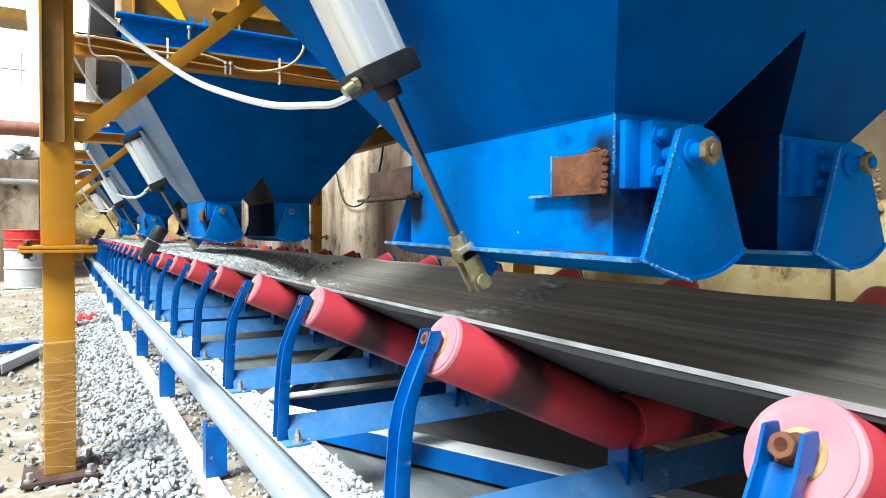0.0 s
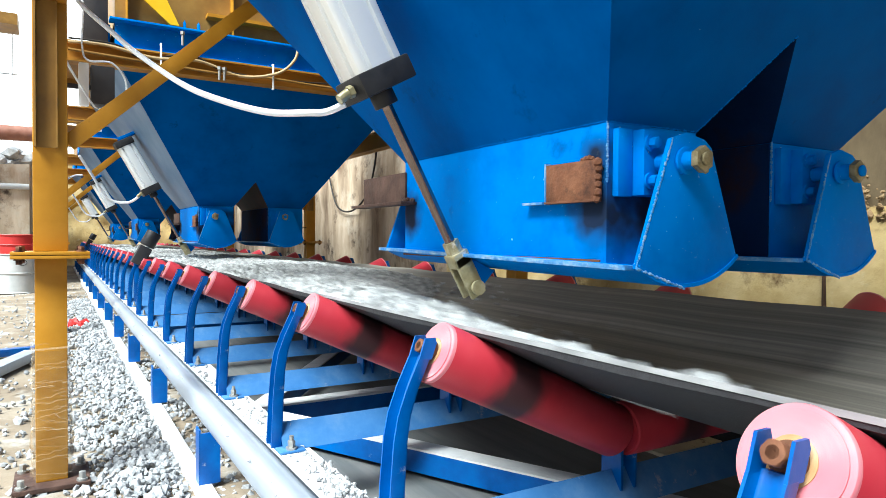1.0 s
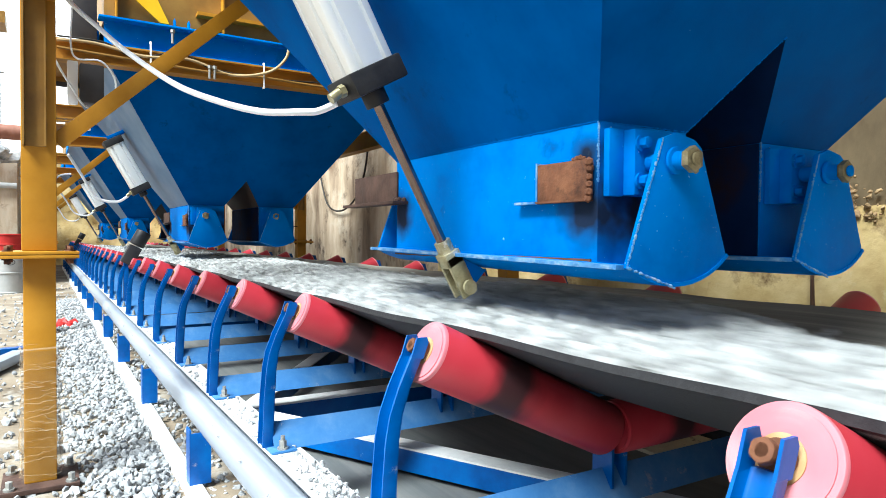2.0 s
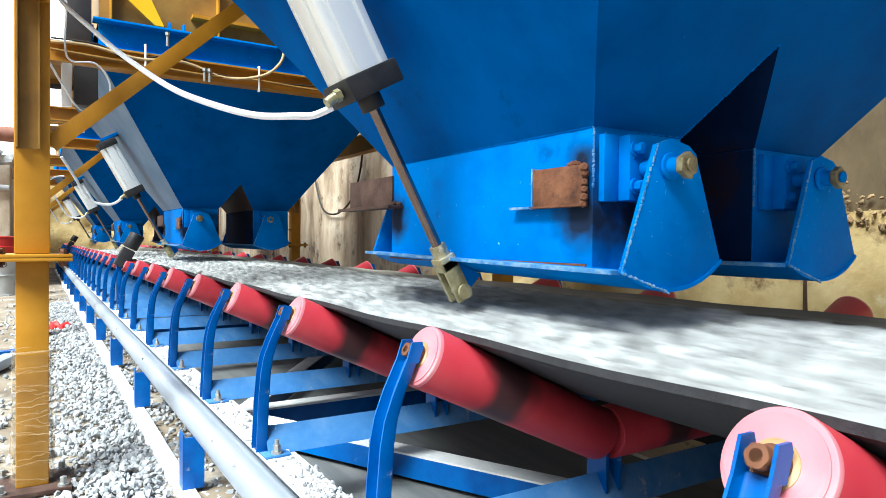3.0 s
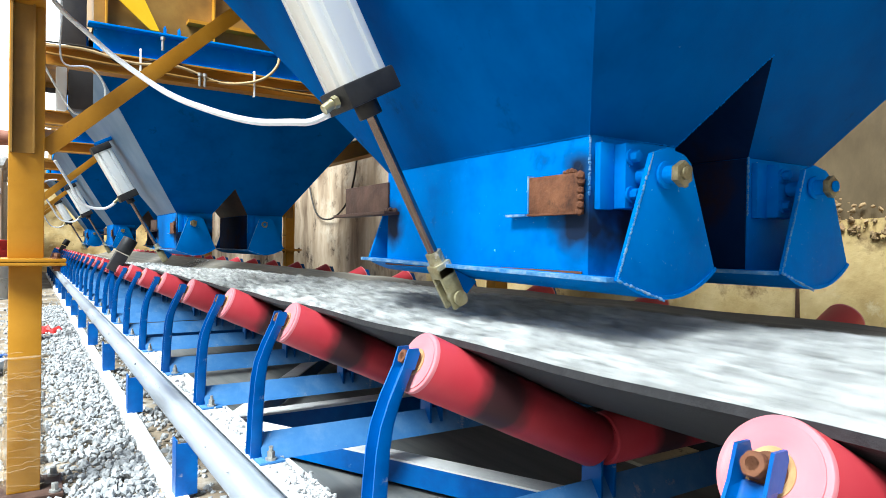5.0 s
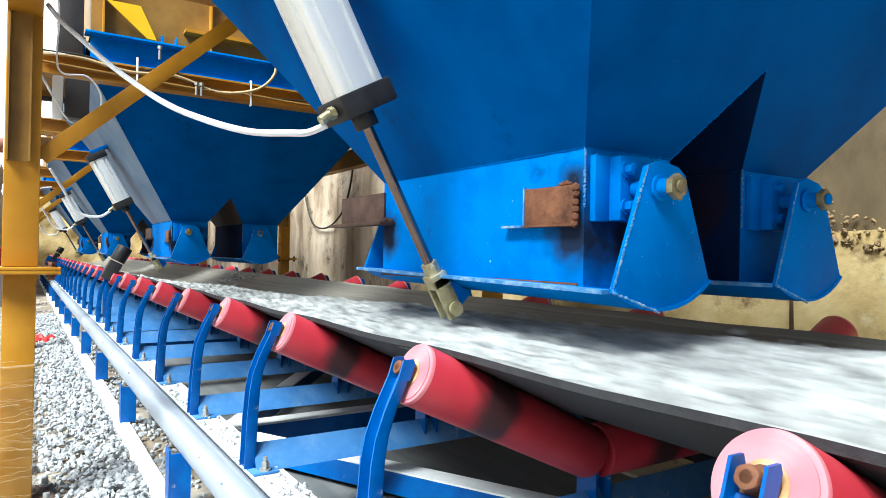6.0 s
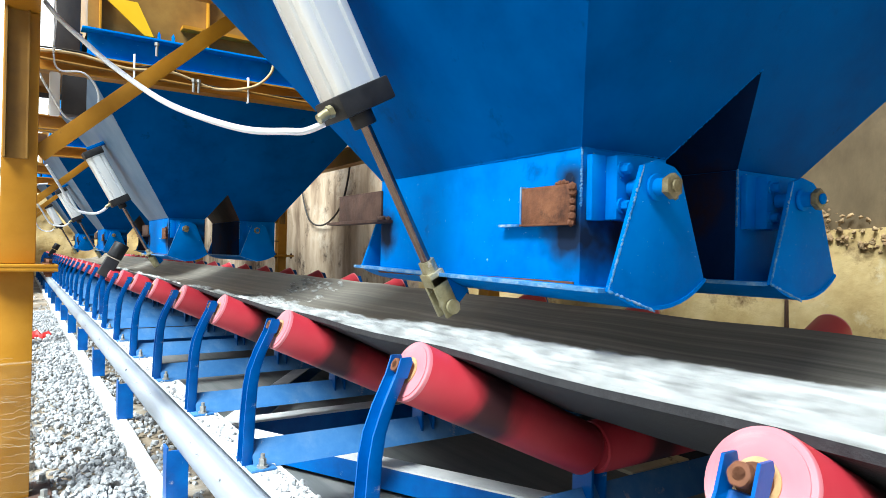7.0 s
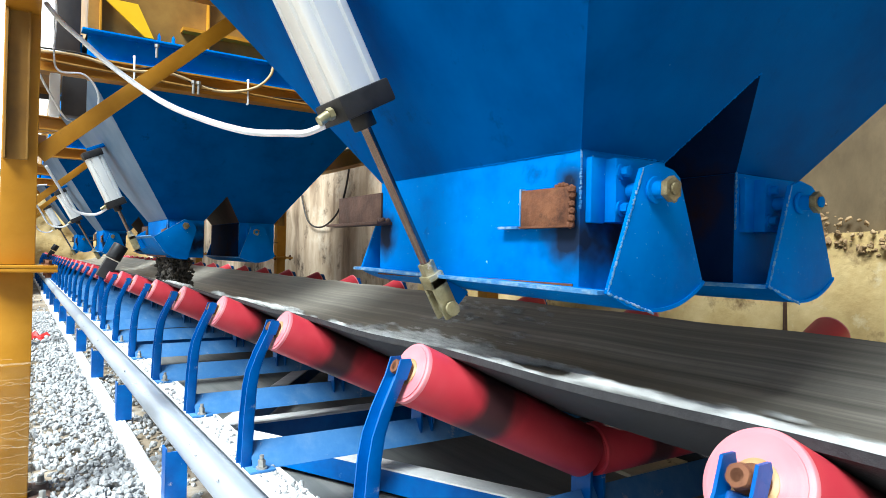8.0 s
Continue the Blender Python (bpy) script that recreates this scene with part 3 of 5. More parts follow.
def idler():
    it = thing("troughing_idler", "blue troughing idler with three red rollers on bowed brackets", "idler", group="idlers along the conveyor")
    base = bmesh.new()
    prism(base, [(-0.046, 0.281), (0.0, 0.35), (0.046, 0.281), (0.04, 0.281), (0.0, 0.341), (-0.04, 0.281)], "x", -0.06, 2 * BELT_MID + 0.06)
    part("base_angle", base, BLUE_DUSTY, it, "dusty light blue inverted base angle")
    for flip in (1, -1):
        part("bracket", bracket(bmesh.new(), flip), BLUE_IDLER, it)
        fx = -0.048 if flip > 0 else 2 * BELT_MID + 0.048
        part("foot_plate", boxes((fx - 0.03, fx + 0.04, -0.075, 0.075, 0.281, 0.288), bevel=0.002), BLUE_DUSTY, it)
        bm = hexbolt(bmesh.new(), (fx + 0.005, -0.058, 0.288), (0, 0, 1), 0.0105, 0.024)
        rod(bm, (fx + 0.005, -0.058, 0.3), (fx + 0.005, -0.058, 0.325), 0.006, 10)
        part("foot_bolt", bm, ZINC, it)
        ix = 0.5 if flip > 0 else 2 * BELT_MID - 0.5
        part("inner_bracket", boxes((ix - 0.024, ix - 0.017, -0.03, 0.03, 0.31, 0.42), (ix + 0.017, ix + 0.024, -0.03, 0.03, 0.31, 0.42), (ix - 0.017, ix + 0.017, 0.022, 0.03, 0.31, 0.4)), BLUE_IDLER, it)
    ct, st = math.cos(TROUGH), math.sin(TROUGH)
    for name, m, length in (("side_roller", pose(0.02, 0, 0.651, 0, 25, 0), ROLL_LEN),
                            ("centre_roller", pose(0.507, 0, 0.437, 0, 0, 0), 0.586),
                            ("far_roller", pose(2 * BELT_MID - 0.02, 0, 0.651, 0, 155, 0), ROLL_LEN)):
        r = part(name, roller_mesh("skin", length), ROLLER, it, "red roller with a black smear", m)
        part("end_cap", roller_mesh("cap"), ROLLER_END if name != "centre_roller" else ROLLER, r, "dusty pink end cap" if name != "centre_roller" else "")
        bm = rod(bmesh.new(), (-0.0075, 0, 0), (-0.005, 0, 0), 0.026, 20)
        part("grease_seal", bm, GREASE, r)
        if name != "centre_roller":
            bm = rod(bmesh.new(), (-0.04, 0, 0), (0.01, 0, 0), 0.007, 14)
            rod(bm, (-0.014, 0, 0), (-0.008, 0, 0), 0.019, 16)
            hexbolt(bm, (-0.024, 0, 0), (-1, 0, 0), 0.0138, 0.016, washer=False)
            part("shaft_nut", bm, RUST, r, "rusty shaft nut")
    return it


idler_first = idler()
IDLER_AT = {}
for k in IDLERS:
    if k == IDLERS[0]:
        idler_first.matrix_basis = pose(0, PITCH * k, 0)
        IDLER_AT[k] = idler_first
    else:
        IDLER_AT[k] = copy_thing(idler_first, pose(0, PITCH * k + IDLER_SHIFT.get(k, 0.0), 0))

# ---------------------------------------------------------------- hoppers: local y runs from the front wall of the outlet boxes
BX = (0.2753, 0.5181, 0.7702, 1.035)       # outlet boxes in x
BD = 0.801                              # their length in y
BOX_Z = (0.815, 1.08)
FLARE = 0.736                           # slope of the front and back plates
FLARE_X = 0.687                         # slope of the side plates
RIM_Z = 1.955
PIN = ((0.4123, 1.0113), (0.9073, 1.016))


def slab(bm, quad, t, inward):
    """A plate from a plane outline, thickened by t towards the inward point."""
    q = [Vector(p) for p in quad]
    n = (q[1] - q[0]).cross(q[-1] - q[0]).normalized()
    if n.dot(Vector(inward) - q[0]) < 0:
        n = -n
    a = [bm.verts.new(p) for p in q]
    b = [bm.verts.new(p + n * t) for p in q]
    bm.faces.new(a)
    bm.faces.new(b[::-1])
    k = len(q)
    for i in range(k):
        bm.faces.new((a[i], a[(i + 1) % k], b[(i + 1) % k], b[i]))
    return bm


def hopper(index):
    y0 = HOPPER_Y + HOPPER_PITCH * index
    hp = thing("aggregate_hopper", "blue welded steel aggregate hopper with two outlet boxes", "hopper", pose(0, y0, 0), group="hoppers over the belt")
    rng = random.Random(index)
    s = RIM_Z - BOX_Z[1]
    e, ex = FLARE * s, FLARE_X * s
    mid = (BX[1] + BX[2]) / 2
    zt, zb = RIM_Z, BOX_Z[1]
    apex = zb + 0.1785
    xl, xr, yf, yb = BX[0] - ex, BX[3] + ex, -e, BD + e
    inside = (mid, BD / 2, 1.6)
    fa = -FLARE * 0.1785
    front = [(BX[0], 0, zb), (BX[1], 0, zb), (mid, fa, apex), (BX[2], 0, zb), (BX[3], 0, zb), (xr, yf, zt), (xl, yf, zt)]
    back = [(x, BD - y, z) for x, y, z in front]
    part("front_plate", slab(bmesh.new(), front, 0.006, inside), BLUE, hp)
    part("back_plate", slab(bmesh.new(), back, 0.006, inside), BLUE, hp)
    # The near side plate is paler grey-blue on every hopper but the first.
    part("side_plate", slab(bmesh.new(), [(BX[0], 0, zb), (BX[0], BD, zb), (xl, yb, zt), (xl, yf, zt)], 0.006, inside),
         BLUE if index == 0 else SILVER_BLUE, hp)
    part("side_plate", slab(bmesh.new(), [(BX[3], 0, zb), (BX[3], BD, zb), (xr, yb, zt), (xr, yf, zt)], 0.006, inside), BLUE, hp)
    # On the first hopper the saddle's shade is put into its dark colour.
    part("saddle_plate", slab(bmesh.new(), [(BX[1], 0, zb), (BX[1], BD, zb), (mid, BD - fa, apex), (mid, fa, apex)], 0.006, (BX[0], BD / 2, apex)), INNER_SHADE if index == 0 else RUST_BROWN, hp)
    part("saddle_plate", slab(bmesh.new(), [(BX[2], 0, zb), (BX[2], BD, zb), (mid, BD - fa, apex), (mid, fa, apex)], 0.006, (BX[3], BD / 2, apex)), INNER_SHADE if index == 0 else RUST_BROWN, hp)
    for a, b in ((BX[0], BX[1]), (BX[2], BX[3])):
        t = 0.008
        bm = boxes((a, b, 0.0, t, BOX_Z[0], zb - 0.001), (a, b, BD - t, BD, BOX_Z[0], zb - 0.001),
                   (a, a + t, t, BD - t, BOX_Z[0], zb - 0.001), (b - t, b, t, BD - t, BOX_Z[0], zb - 0.001))
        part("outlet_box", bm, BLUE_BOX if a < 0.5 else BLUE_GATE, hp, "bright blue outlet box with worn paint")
        # Thin dark sheet added over the inner wall; its colour carries the shade.
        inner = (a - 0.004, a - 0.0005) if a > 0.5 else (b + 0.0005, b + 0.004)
        part("inner_plate", boxes((*inner, 0.003, BD - 0.003, BOX_Z[0] + 0.002, zb - 0.002)), INNER_SHADE, hp, "dark sheet on the inner box wall, shade painted in, partly rust-brown")
        # rust line along the lower edge
        part("wear_strip", boxes((a - 0.008, a - 0.0045, 0.01, BD - 0.004, BOX_Z[0] + 0.001, BOX_Z[0] + 0.012)), RUST, hp, "rusty lower edge strip")
        part("bearing_block", boxes((a + 0.012, a + 0.05, -0.016, -0.001, zb - 0.137, zb - 0.012), (a + 0.05, a + 0.15, -0.042, -0.001, zb - 0.135, zb - 0.014), bevel=0.003), BLUE_GATE, hp)
        for dx, dz in ((0.064, -0.04), (0.064, -0.109)):
            part("block_bolt", hexbolt(bmesh.new(), (a + dx, -0.0425, zb + dz), (0, -1, 0), 0.0105, 0.02), BLUE_GATE, hp)
        part("bearing_block", boxes((a + 0.03, a + 0.15, BD + 0.001, BD + 0.05, zb - 0.155, zb - 0.008), bevel=0.003), BLUE_GATE, hp)
    if index < 2:
        for p0, p1, r, wm in (((BX[0], 0, zb), (BX[0], BD, zb + 0.002), 0.0036, BLUE), ((BX[0], 0, zb), (BX[1], 0, zb + 0.002), 0.0032, BLUE_GATE),
                              ((BX[0], -0.001, zb), (BX[0], -0.001, zb - 0.11), 0.004, WELD), ((BX[0] + 0.028, -0.004, zb - 0.01), (BX[0] + 0.028, -0.004, zb - 0.09), 0.004, WELD),
                              ((BX[2], -0.001, zb), (BX[2], -0.001, zb - 0.13), 0.0036, WELD), ((BX[2] + 0.028, -0.004, zb - 0.01), (BX[2] + 0.028, -0.004, zb - 0.1), 0.0036, WELD),
                              ((BX[0], 0, zb), (BX[0] - ex, -e, zt), 0.0028, BLUE), ((BX[1], 0, zb), (mid, fa, apex), 0.003, BLUE_GATE)):
            part("weld_seam", bead(bmesh.new(), p0, p1, r * 0.72, rng, 0.0045), wm, hp)
    # stops on the near side: short cut angles welded to the box
    xo = BX[0]
    bm = boxes((xo - 0.014, xo - 0.001, 0.012, 0.155, 0.934, 1.012), (xo - 0.02, xo - 0.0145, 0.012, 0.155, 0.934, 0.938), bevel=0.0006)
    bead(bm, (xo - 0.014, 0.008, 0.938), (xo - 0.014, 0.008, 1.006), 0.008, rng, 0.013)
    bead(bm, (xo - 0.006, 0.03, 1.015), (xo - 0.006, 0.06, 1.017), 0.005, rng, 0.01)
    part("stop_angle", bm, RUST, hp, "rusty cut angle welded to the box")
    part("bare_edge", boxes((xo - 0.015, xo - 0.001, 0.1555, 0.16, 0.933, 1.016), (xo - 0.02, xo - 0.001, 0.16, 0.225, 0.934, 0.939)), WELD, hp, "pale cut edge of the angle")
    bm = boxes((xo - 0.007, xo - 0.001, 0.79, 1.083, 0.966, 1.052), (xo - 0.05, xo - 0.001, 0.73, 1.083, 0.957, 0.9655), bevel=0.0015)
    bead(bm, (xo - 0.012, 0.735, 0.97), (xo - 0.012, 0.79, 0.972), 0.007, rng, 0.012)
    part("stop_angle", bm, RUST_BROWN, hp, "dark rusty cut angle")
    for b in (BX[3],):
        bm = boxes((b + 0.001, b + 0.04, 0.02, 0.17, 0.935, 0.941), (b + 0.001, b + 0.007, 0.02, 0.17, 0.941, 1.0))
        part("stop_angle", bm, RUST_BROWN, hp)
    # rim channel on the support beams
    for ya, yb3 in ((yf - 0.02, yf + 0.05), (yb - 0.05, yb + 0.02)):
        part("rim_channel", boxes((xl + 0.03, xr - 0.03, ya + 0.02, ya + 0.03, zt, zt + 0.14), (xl - 0.0, xr, ya - 0.05, ya + 0.05, zt + 0.14, zt + 0.152),
                                  (xl + 0.03, xr - 0.03, ya - 0.02, ya + 0.05, zt - 0.006, zt + 0.002), bevel=0.002), BLUE_GATE, hp)
    for xa in (xl, xr):
        part("rim_channel", boxes((xa - 0.01, xa + 0.01, yf + 0.06, yb - 0.06, zt, zt + 0.14)), BLUE_GATE, hp)
    for x in (xl + 0.4, xl + 0.48):
        part("lug", prism(bmesh.new(), [(x, zt + 0.153), (x + 0.008, zt + 0.153), (x + 0.008, zt + 0.18), (x, zt + 0.2)], "y", yf - 0.06, yf), BLUE_GATE, hp)
    return hp


def gate(index, side):
    """A swinging quadrant gate; its origin is the pin, and it turns about y."""
    px, pz = PIN[side]
    g = thing("quadrant_gate", "blue steel quadrant gate hung on pins under the hopper", "gate",
              pose(px, HOPPER_Y + HOPPER_PITCH * index, pz, 0.9 if (index, side) == (0, 0) else 0), group="gates under the hoppers")
    a0, a1 = math.atan2(-0.195, -0.16), math.atan2(-0.177, 0.109)
    arc = [((0.252 - 0.0036 * i) * math.cos(a0 + (a1 - a0) * i / 12), (0.252 - 0.0036 * i) * math.sin(a0 + (a1 - a0) * i / 12)) for i in range(13)]
    rim = [(arc[-1][0] * 0.96, arc[-1][1] * 0.96)]
    head = [(0.036, 0.0), (0.028, 0.022), (0.008, 0.036), (-0.04, 0.045), (-0.08, 0.032)]
    for y in (-0.097, BD + 0.07):
        part("cheek_plate", prism(bmesh.new(), arc + rim + head, "y", y, y + 0.01, bevel=0.0015), BLUE_GATE, g)
    inner = [(x * 1.0, z * 1.0) for x, z in arc]
    outer = [(x * 0.968, z * 0.968) for x, z in arc]
    part("pan", prism(bmesh.new(), inner + outer[::-1], "y", -0.1, BD + 0.085), BLUE_GATE, g, "curved blue gate pan with a pale worn edge")
    x, z = arc[0]
    part("lip", boxes((x - 0.018, x + 0.006, -0.088, BD + 0.09, z - 0.003, z + 0.005), bevel=0.001), WELD, g, "pale worn pan edge")
    rng = random.Random(7 + index)
    bm = bmesh.new()
    bead(bm, (arc[0][0], -0.096, arc[0][1]), (-0.077, -0.096, 0.031), 0.0024, rng, 0.0035)
    bead(bm, (arc[0][0], -0.099, arc[0][1]), (arc[5][0], -0.099, arc[5][1] - 0.002), 0.003, rng, 0.004)
    part("worn_edge", bm, WELD, g, "edge worn to bright metal")
    for y, d in ((-0.1, -1), (BD + 0.1, 1)):
        hx, hz = -0.05, -0.006
        bm = rod(bmesh.new(), (hx, y - d * 0.055, hz), (hx, y + d * 0.03, hz), 0.0165, 20, bevel=0.002)
        rod(bm, (hx, y + d * 0.0005, hz), (hx, y + d * 0.007, hz), 0.025, 20, bevel=0.002)
        part("pin", bm, BLUE_GATE, g, "painted hinge pin")
        bm = rod(bmesh.new(), (hx, y + d * 0.03, hz), (hx, y + d * 0.044, hz), 0.0235, 6, bevel=0.002)
        bead(bm, (hx + 0.012, y + d * 0.036, hz - 0.018), (hx + 0.019, y + d * 0.036, hz + 0.012), 0.006, random.Random(3), 0.009)
        part("pin_nut", bm, PIN_BRASS, g, "greasy brass-coloured nut")
        part("pin_end", rod(bmesh.new(), (hx, y + d * 0.0442, hz), (hx, y + d * 0.05, hz), 0.012, 16, bevel=0.0015), PIN_BRASS if side == 0 else BLUE_GATE, g)
    if side == 0:
        o = [(-0.158, -0.199), (-0.085, -0.232), (-0.122, -0.272), (-0.148, -0.274)]
        bm = prism(bmesh.new(), o, "y", 0.425, 0.435)
        prism(bm, o, "y", 0.457, 0.467)
        part("pull_lug", bm, BLUE_GATE, g)
    return g


CLEVIS = (-0.141, -0.264)               # the clevis pin seen from the gate pin, closed
TOP_PIVOT = (-0.17, 1.55)              # upper mount of the cylinder in x, z


def air_cylinder(index):
    """Its origin is the upper mount; the barrel points down along -z, leaning as the closed gate wants."""
    y = HOPPER_Y + HOPPER_PITCH * index + 0.446
    cl = (PIN[0][0] + CLEVIS[0], PIN[0][1] + CLEVIS[1])
    dx, dz = cl[0] - TOP_PIVOT[0], cl[1] - TOP_PIVOT[1]
    lean = math.degrees(math.atan2(-dx, -dz))
    c = thing("air_cylinder", "aluminium air cylinder with black end caps, worn silver barrel", "pneumatic cylinder",
              pose(TOP_PIVOT[0], y, TOP_PIVOT[1], 0, lean, 0), group="air cylinders on the hoppers")
    L = math.hypot(dx, dz)
    z_low = -(L - 0.555)
    o = []
    for q in range(4):
        ca, sa = math.cos(q * math.pi / 2), math.sin(q * math.pi / 2)
        for u, v in ((0.058, -0.036), (0.049, -0.033), (0.049, -0.0275), (0.06, -0.024), (0.062, 0.0), (0.06, 0.024), (0.049, 0.0275), (0.049, 0.033), (0.058, 0.036),
                     (0.057, 0.047), (0.0535, 0.0535), (0.047, 0.057)):
            o.append((u * ca - v * sa, u * sa + v * ca))
    bm = prism(bmesh.new(), o, "z", z_low, -0.03)
    part("barrel", bm, ALU, c)
    part("end_cap", boxes((-0.066, 0.066, -0.066, 0.066, z_low - 0.052, z_low), bevel=0.006), BLACK, c, "black cast end cap")
    part("end_cap", boxes((-0.066, 0.066, -0.066, 0.066, -0.035, 0.015), bevel=0.006), BLACK, c, "black cast end cap")
    part("gland", rod(bmesh.new(), (0, 0, z_low - 0.085), (0, 0, z_low - 0.05), 0.028, 20, bevel=0.003), BLACK, c)
    bm = bmesh.new()
    rod(bm, (-0.07, -0.02, z_low - 0.025), (-0.082, -0.02, z_low - 0.025), 0.014, 6)
    rod(bm, (-0.082, -0.02, z_low - 0.025), (-0.108, -0.02, z_low - 0.03), 0.011, 14)
    part("air_fitting", bm, BRASS, c, "white and brass air fitting")
    rd = part("piston_rod", rod(bmesh.new(), (0, 0, -L + 0.1), (0, 0, z_low + 0.1), 0.0125, 22), CHROME, c, "brownish chromed piston rod")
    bm = boxes((-0.022, 0.022, -0.023, -0.013, -L - 0.022, -L + 0.085), (-0.022, 0.022, 0.013, 0.023, -L - 0.022, -L + 0.085),
               (-0.022, 0.022, -0.023, 0.023, -L + 0.06, -L + 0.095), bevel=0.003)
    rod(bm, (0, 0, -L + 0.09), (0, 0, -L + 0.125), 0.02, 6)
    rod(bm, (0, -0.03, -L), (0, 0.03, -L), 0.012, 16)
    rod(bm, (0, -0.036, -L), (0, -0.028, -L), 0.018, 16)
    part("clevis", bm, BRASS, rd, "dusty brass-coloured clevis")
    # mount bracket to the hopper side
    part("mount", boxes((-0.02, 0.13, -0.04, 0.04, 0.016, 0.04), bevel=0.003), BLUE, c)
    return c


GATES, CYLS = {}, {}
for i in HOPPERS:
    hopper(i)
    for sd in (0, 1):
        GATES[i, sd] = gate(i, sd)
    CYLS[i] = air_cylinder(i)

# ---------------------------------------------------------------- yellow support structure


def post(x, y):
    p = thing("support_post", "ochre yellow steel post with bolted splice plate", "post", pose(x, y, 0), group="posts of the bin frame")
    bm = boxes((-0.048, 0.048, -0.05, 0.05, 0.02, 0.786), bevel=0.004)
    part("lower_shaft", bm, YELLOW, p)
    part("splice_plate", boxes((-0.115, 0.117, -0.11, 0.11, 0.787, 0.798), (-0.115, 0.117, -0.11, 0.11, 0.8, 0.811), bevel=0.002), YELLOW, p)
    part("base_plate", boxes((-0.115, 0.115, -0.115, 0.115, 0.004, 0.02), bevel=0.002), RUST_BROWN, p, "dusty dark base plate")
    for a in (-0.09, 0.09):
        for b in (-0.09, 0.09):
            bm = hexbolt(bmesh.new(), (a, b, 0.811), (0, 0, 1), 0.011, 0.018)
            part("splice_bolt", bm, RUST, p)
            part("splice_nut", hexbolt(bmesh.new(), (a, b, 0.787), (0, 0, -1), 0.011, 0.018), RUST, p)
            part("anchor_bolt", hexbolt(bmesh.new(), (a, b, 0.02), (0, 0, 1), 0.012, 0.03), ZINC, p)
    part("upper_shaft", boxes((-0.052, 0.052, -0.052, 0.052, 0.812, 2.3), bevel=0.004), YELLOW, p)
    part("facing_channel", boxes((-0.047, 0.022, -0.06, -0.0525, 1.165, 2.3), (-0.047, -0.041, -0.09, -0.06, 1.165, 2.3), (0.016, 0.022, -0.075, -0.06, 1.165, 2.3)), YELLOW_DARK, p)
    return p


def beam_x(name, y, z0, z1, mat, label):
    """A rolled I-section across the place."""
    b = boxes((POST_X[0] + 0.053, POST_X[1] - 0.053, y - 0.05, y + 0.05, z0, z0 + 0.01), (POST_X[0] + 0.053, POST_X[1] - 0.053, y - 0.05, y + 0.05, z1 - 0.01, z1),
              (POST_X[0] + 0.053, POST_X[1] - 0.053, y - 0.004, y + 0.004, z0 + 0.01, z1 - 0.01))
    return tagged(part(name, b, mat), label, "beam", "cross beams of the bin frame")


POST_Y = [2.295 + HOPPER_PITCH * k for k in range(-1, 4)]
POST_FAR = 0.7                          # the far row of posts stands this much further on
for y in POST_Y:
    for x in POST_X:
        post(x, y + (POST_FAR if x > 0 else 0))
    # knee brace and tie at each frame
    for sgn, x in ((1, POST_X[0]), (-1, POST_X[1])):
        m = Matrix.Translation((x + sgn * 0.053, y - 0.02 + (POST_FAR if x > 0 else 0), 1.187)) @ Matrix.Rotation(-sgn * radians(42.8), 4, "Y")
        a, b = (-0.0, 0.89) if sgn > 0 else (-0.89, 0.0)
        ob = thing("knee_brace", "ochre yellow angle brace from post up to beam", "brace", m, "braces of the bin frame")
        part("face_leg", boxes((a, b, -0.006, 0.0, -0.028, 0.028), bevel=0.001), YELLOW, ob)
        part("top_leg", boxes((a, b, 0.0, 0.045, 0.022, 0.028)), YELLOW, ob)
    if y > 0:
        beam_x("cross_beam", y, 1.86, 2.0, YELLOW, "ochre yellow steel cross beam between the posts")
for i in HOPPERS:
    y = HOPPER_Y + HOPPER_PITCH * i - FLARE * (RIM_Z - BOX_Z[1])
    beam_x("hopper_beam", y - 0.01, 1.833, 1.947, YELLOW_MID, "ochre yellow hopper support beam with cables")
    beam_x("hopper_beam", y + BD + 2 * FLARE * (RIM_Z - BOX_Z[1]) + 0.01, 1.833, 1.947, YELLOW_MID, "ochre yellow hopper support beam")
for x in POST_X:
    bm = boxes((x - 0.05, x + 0.05, -2.0, 15.0, 1.662, 1.672), (x - 0.05, x + 0.05, -2.0, 15.0, 1.81, 1.82), (x - 0.004, x + 0.004, -2.0, 15.0, 1.672, 1.81))
    tagged(part("girder", bm, YELLOW), "long ochre yellow girder on the posts", "girder")


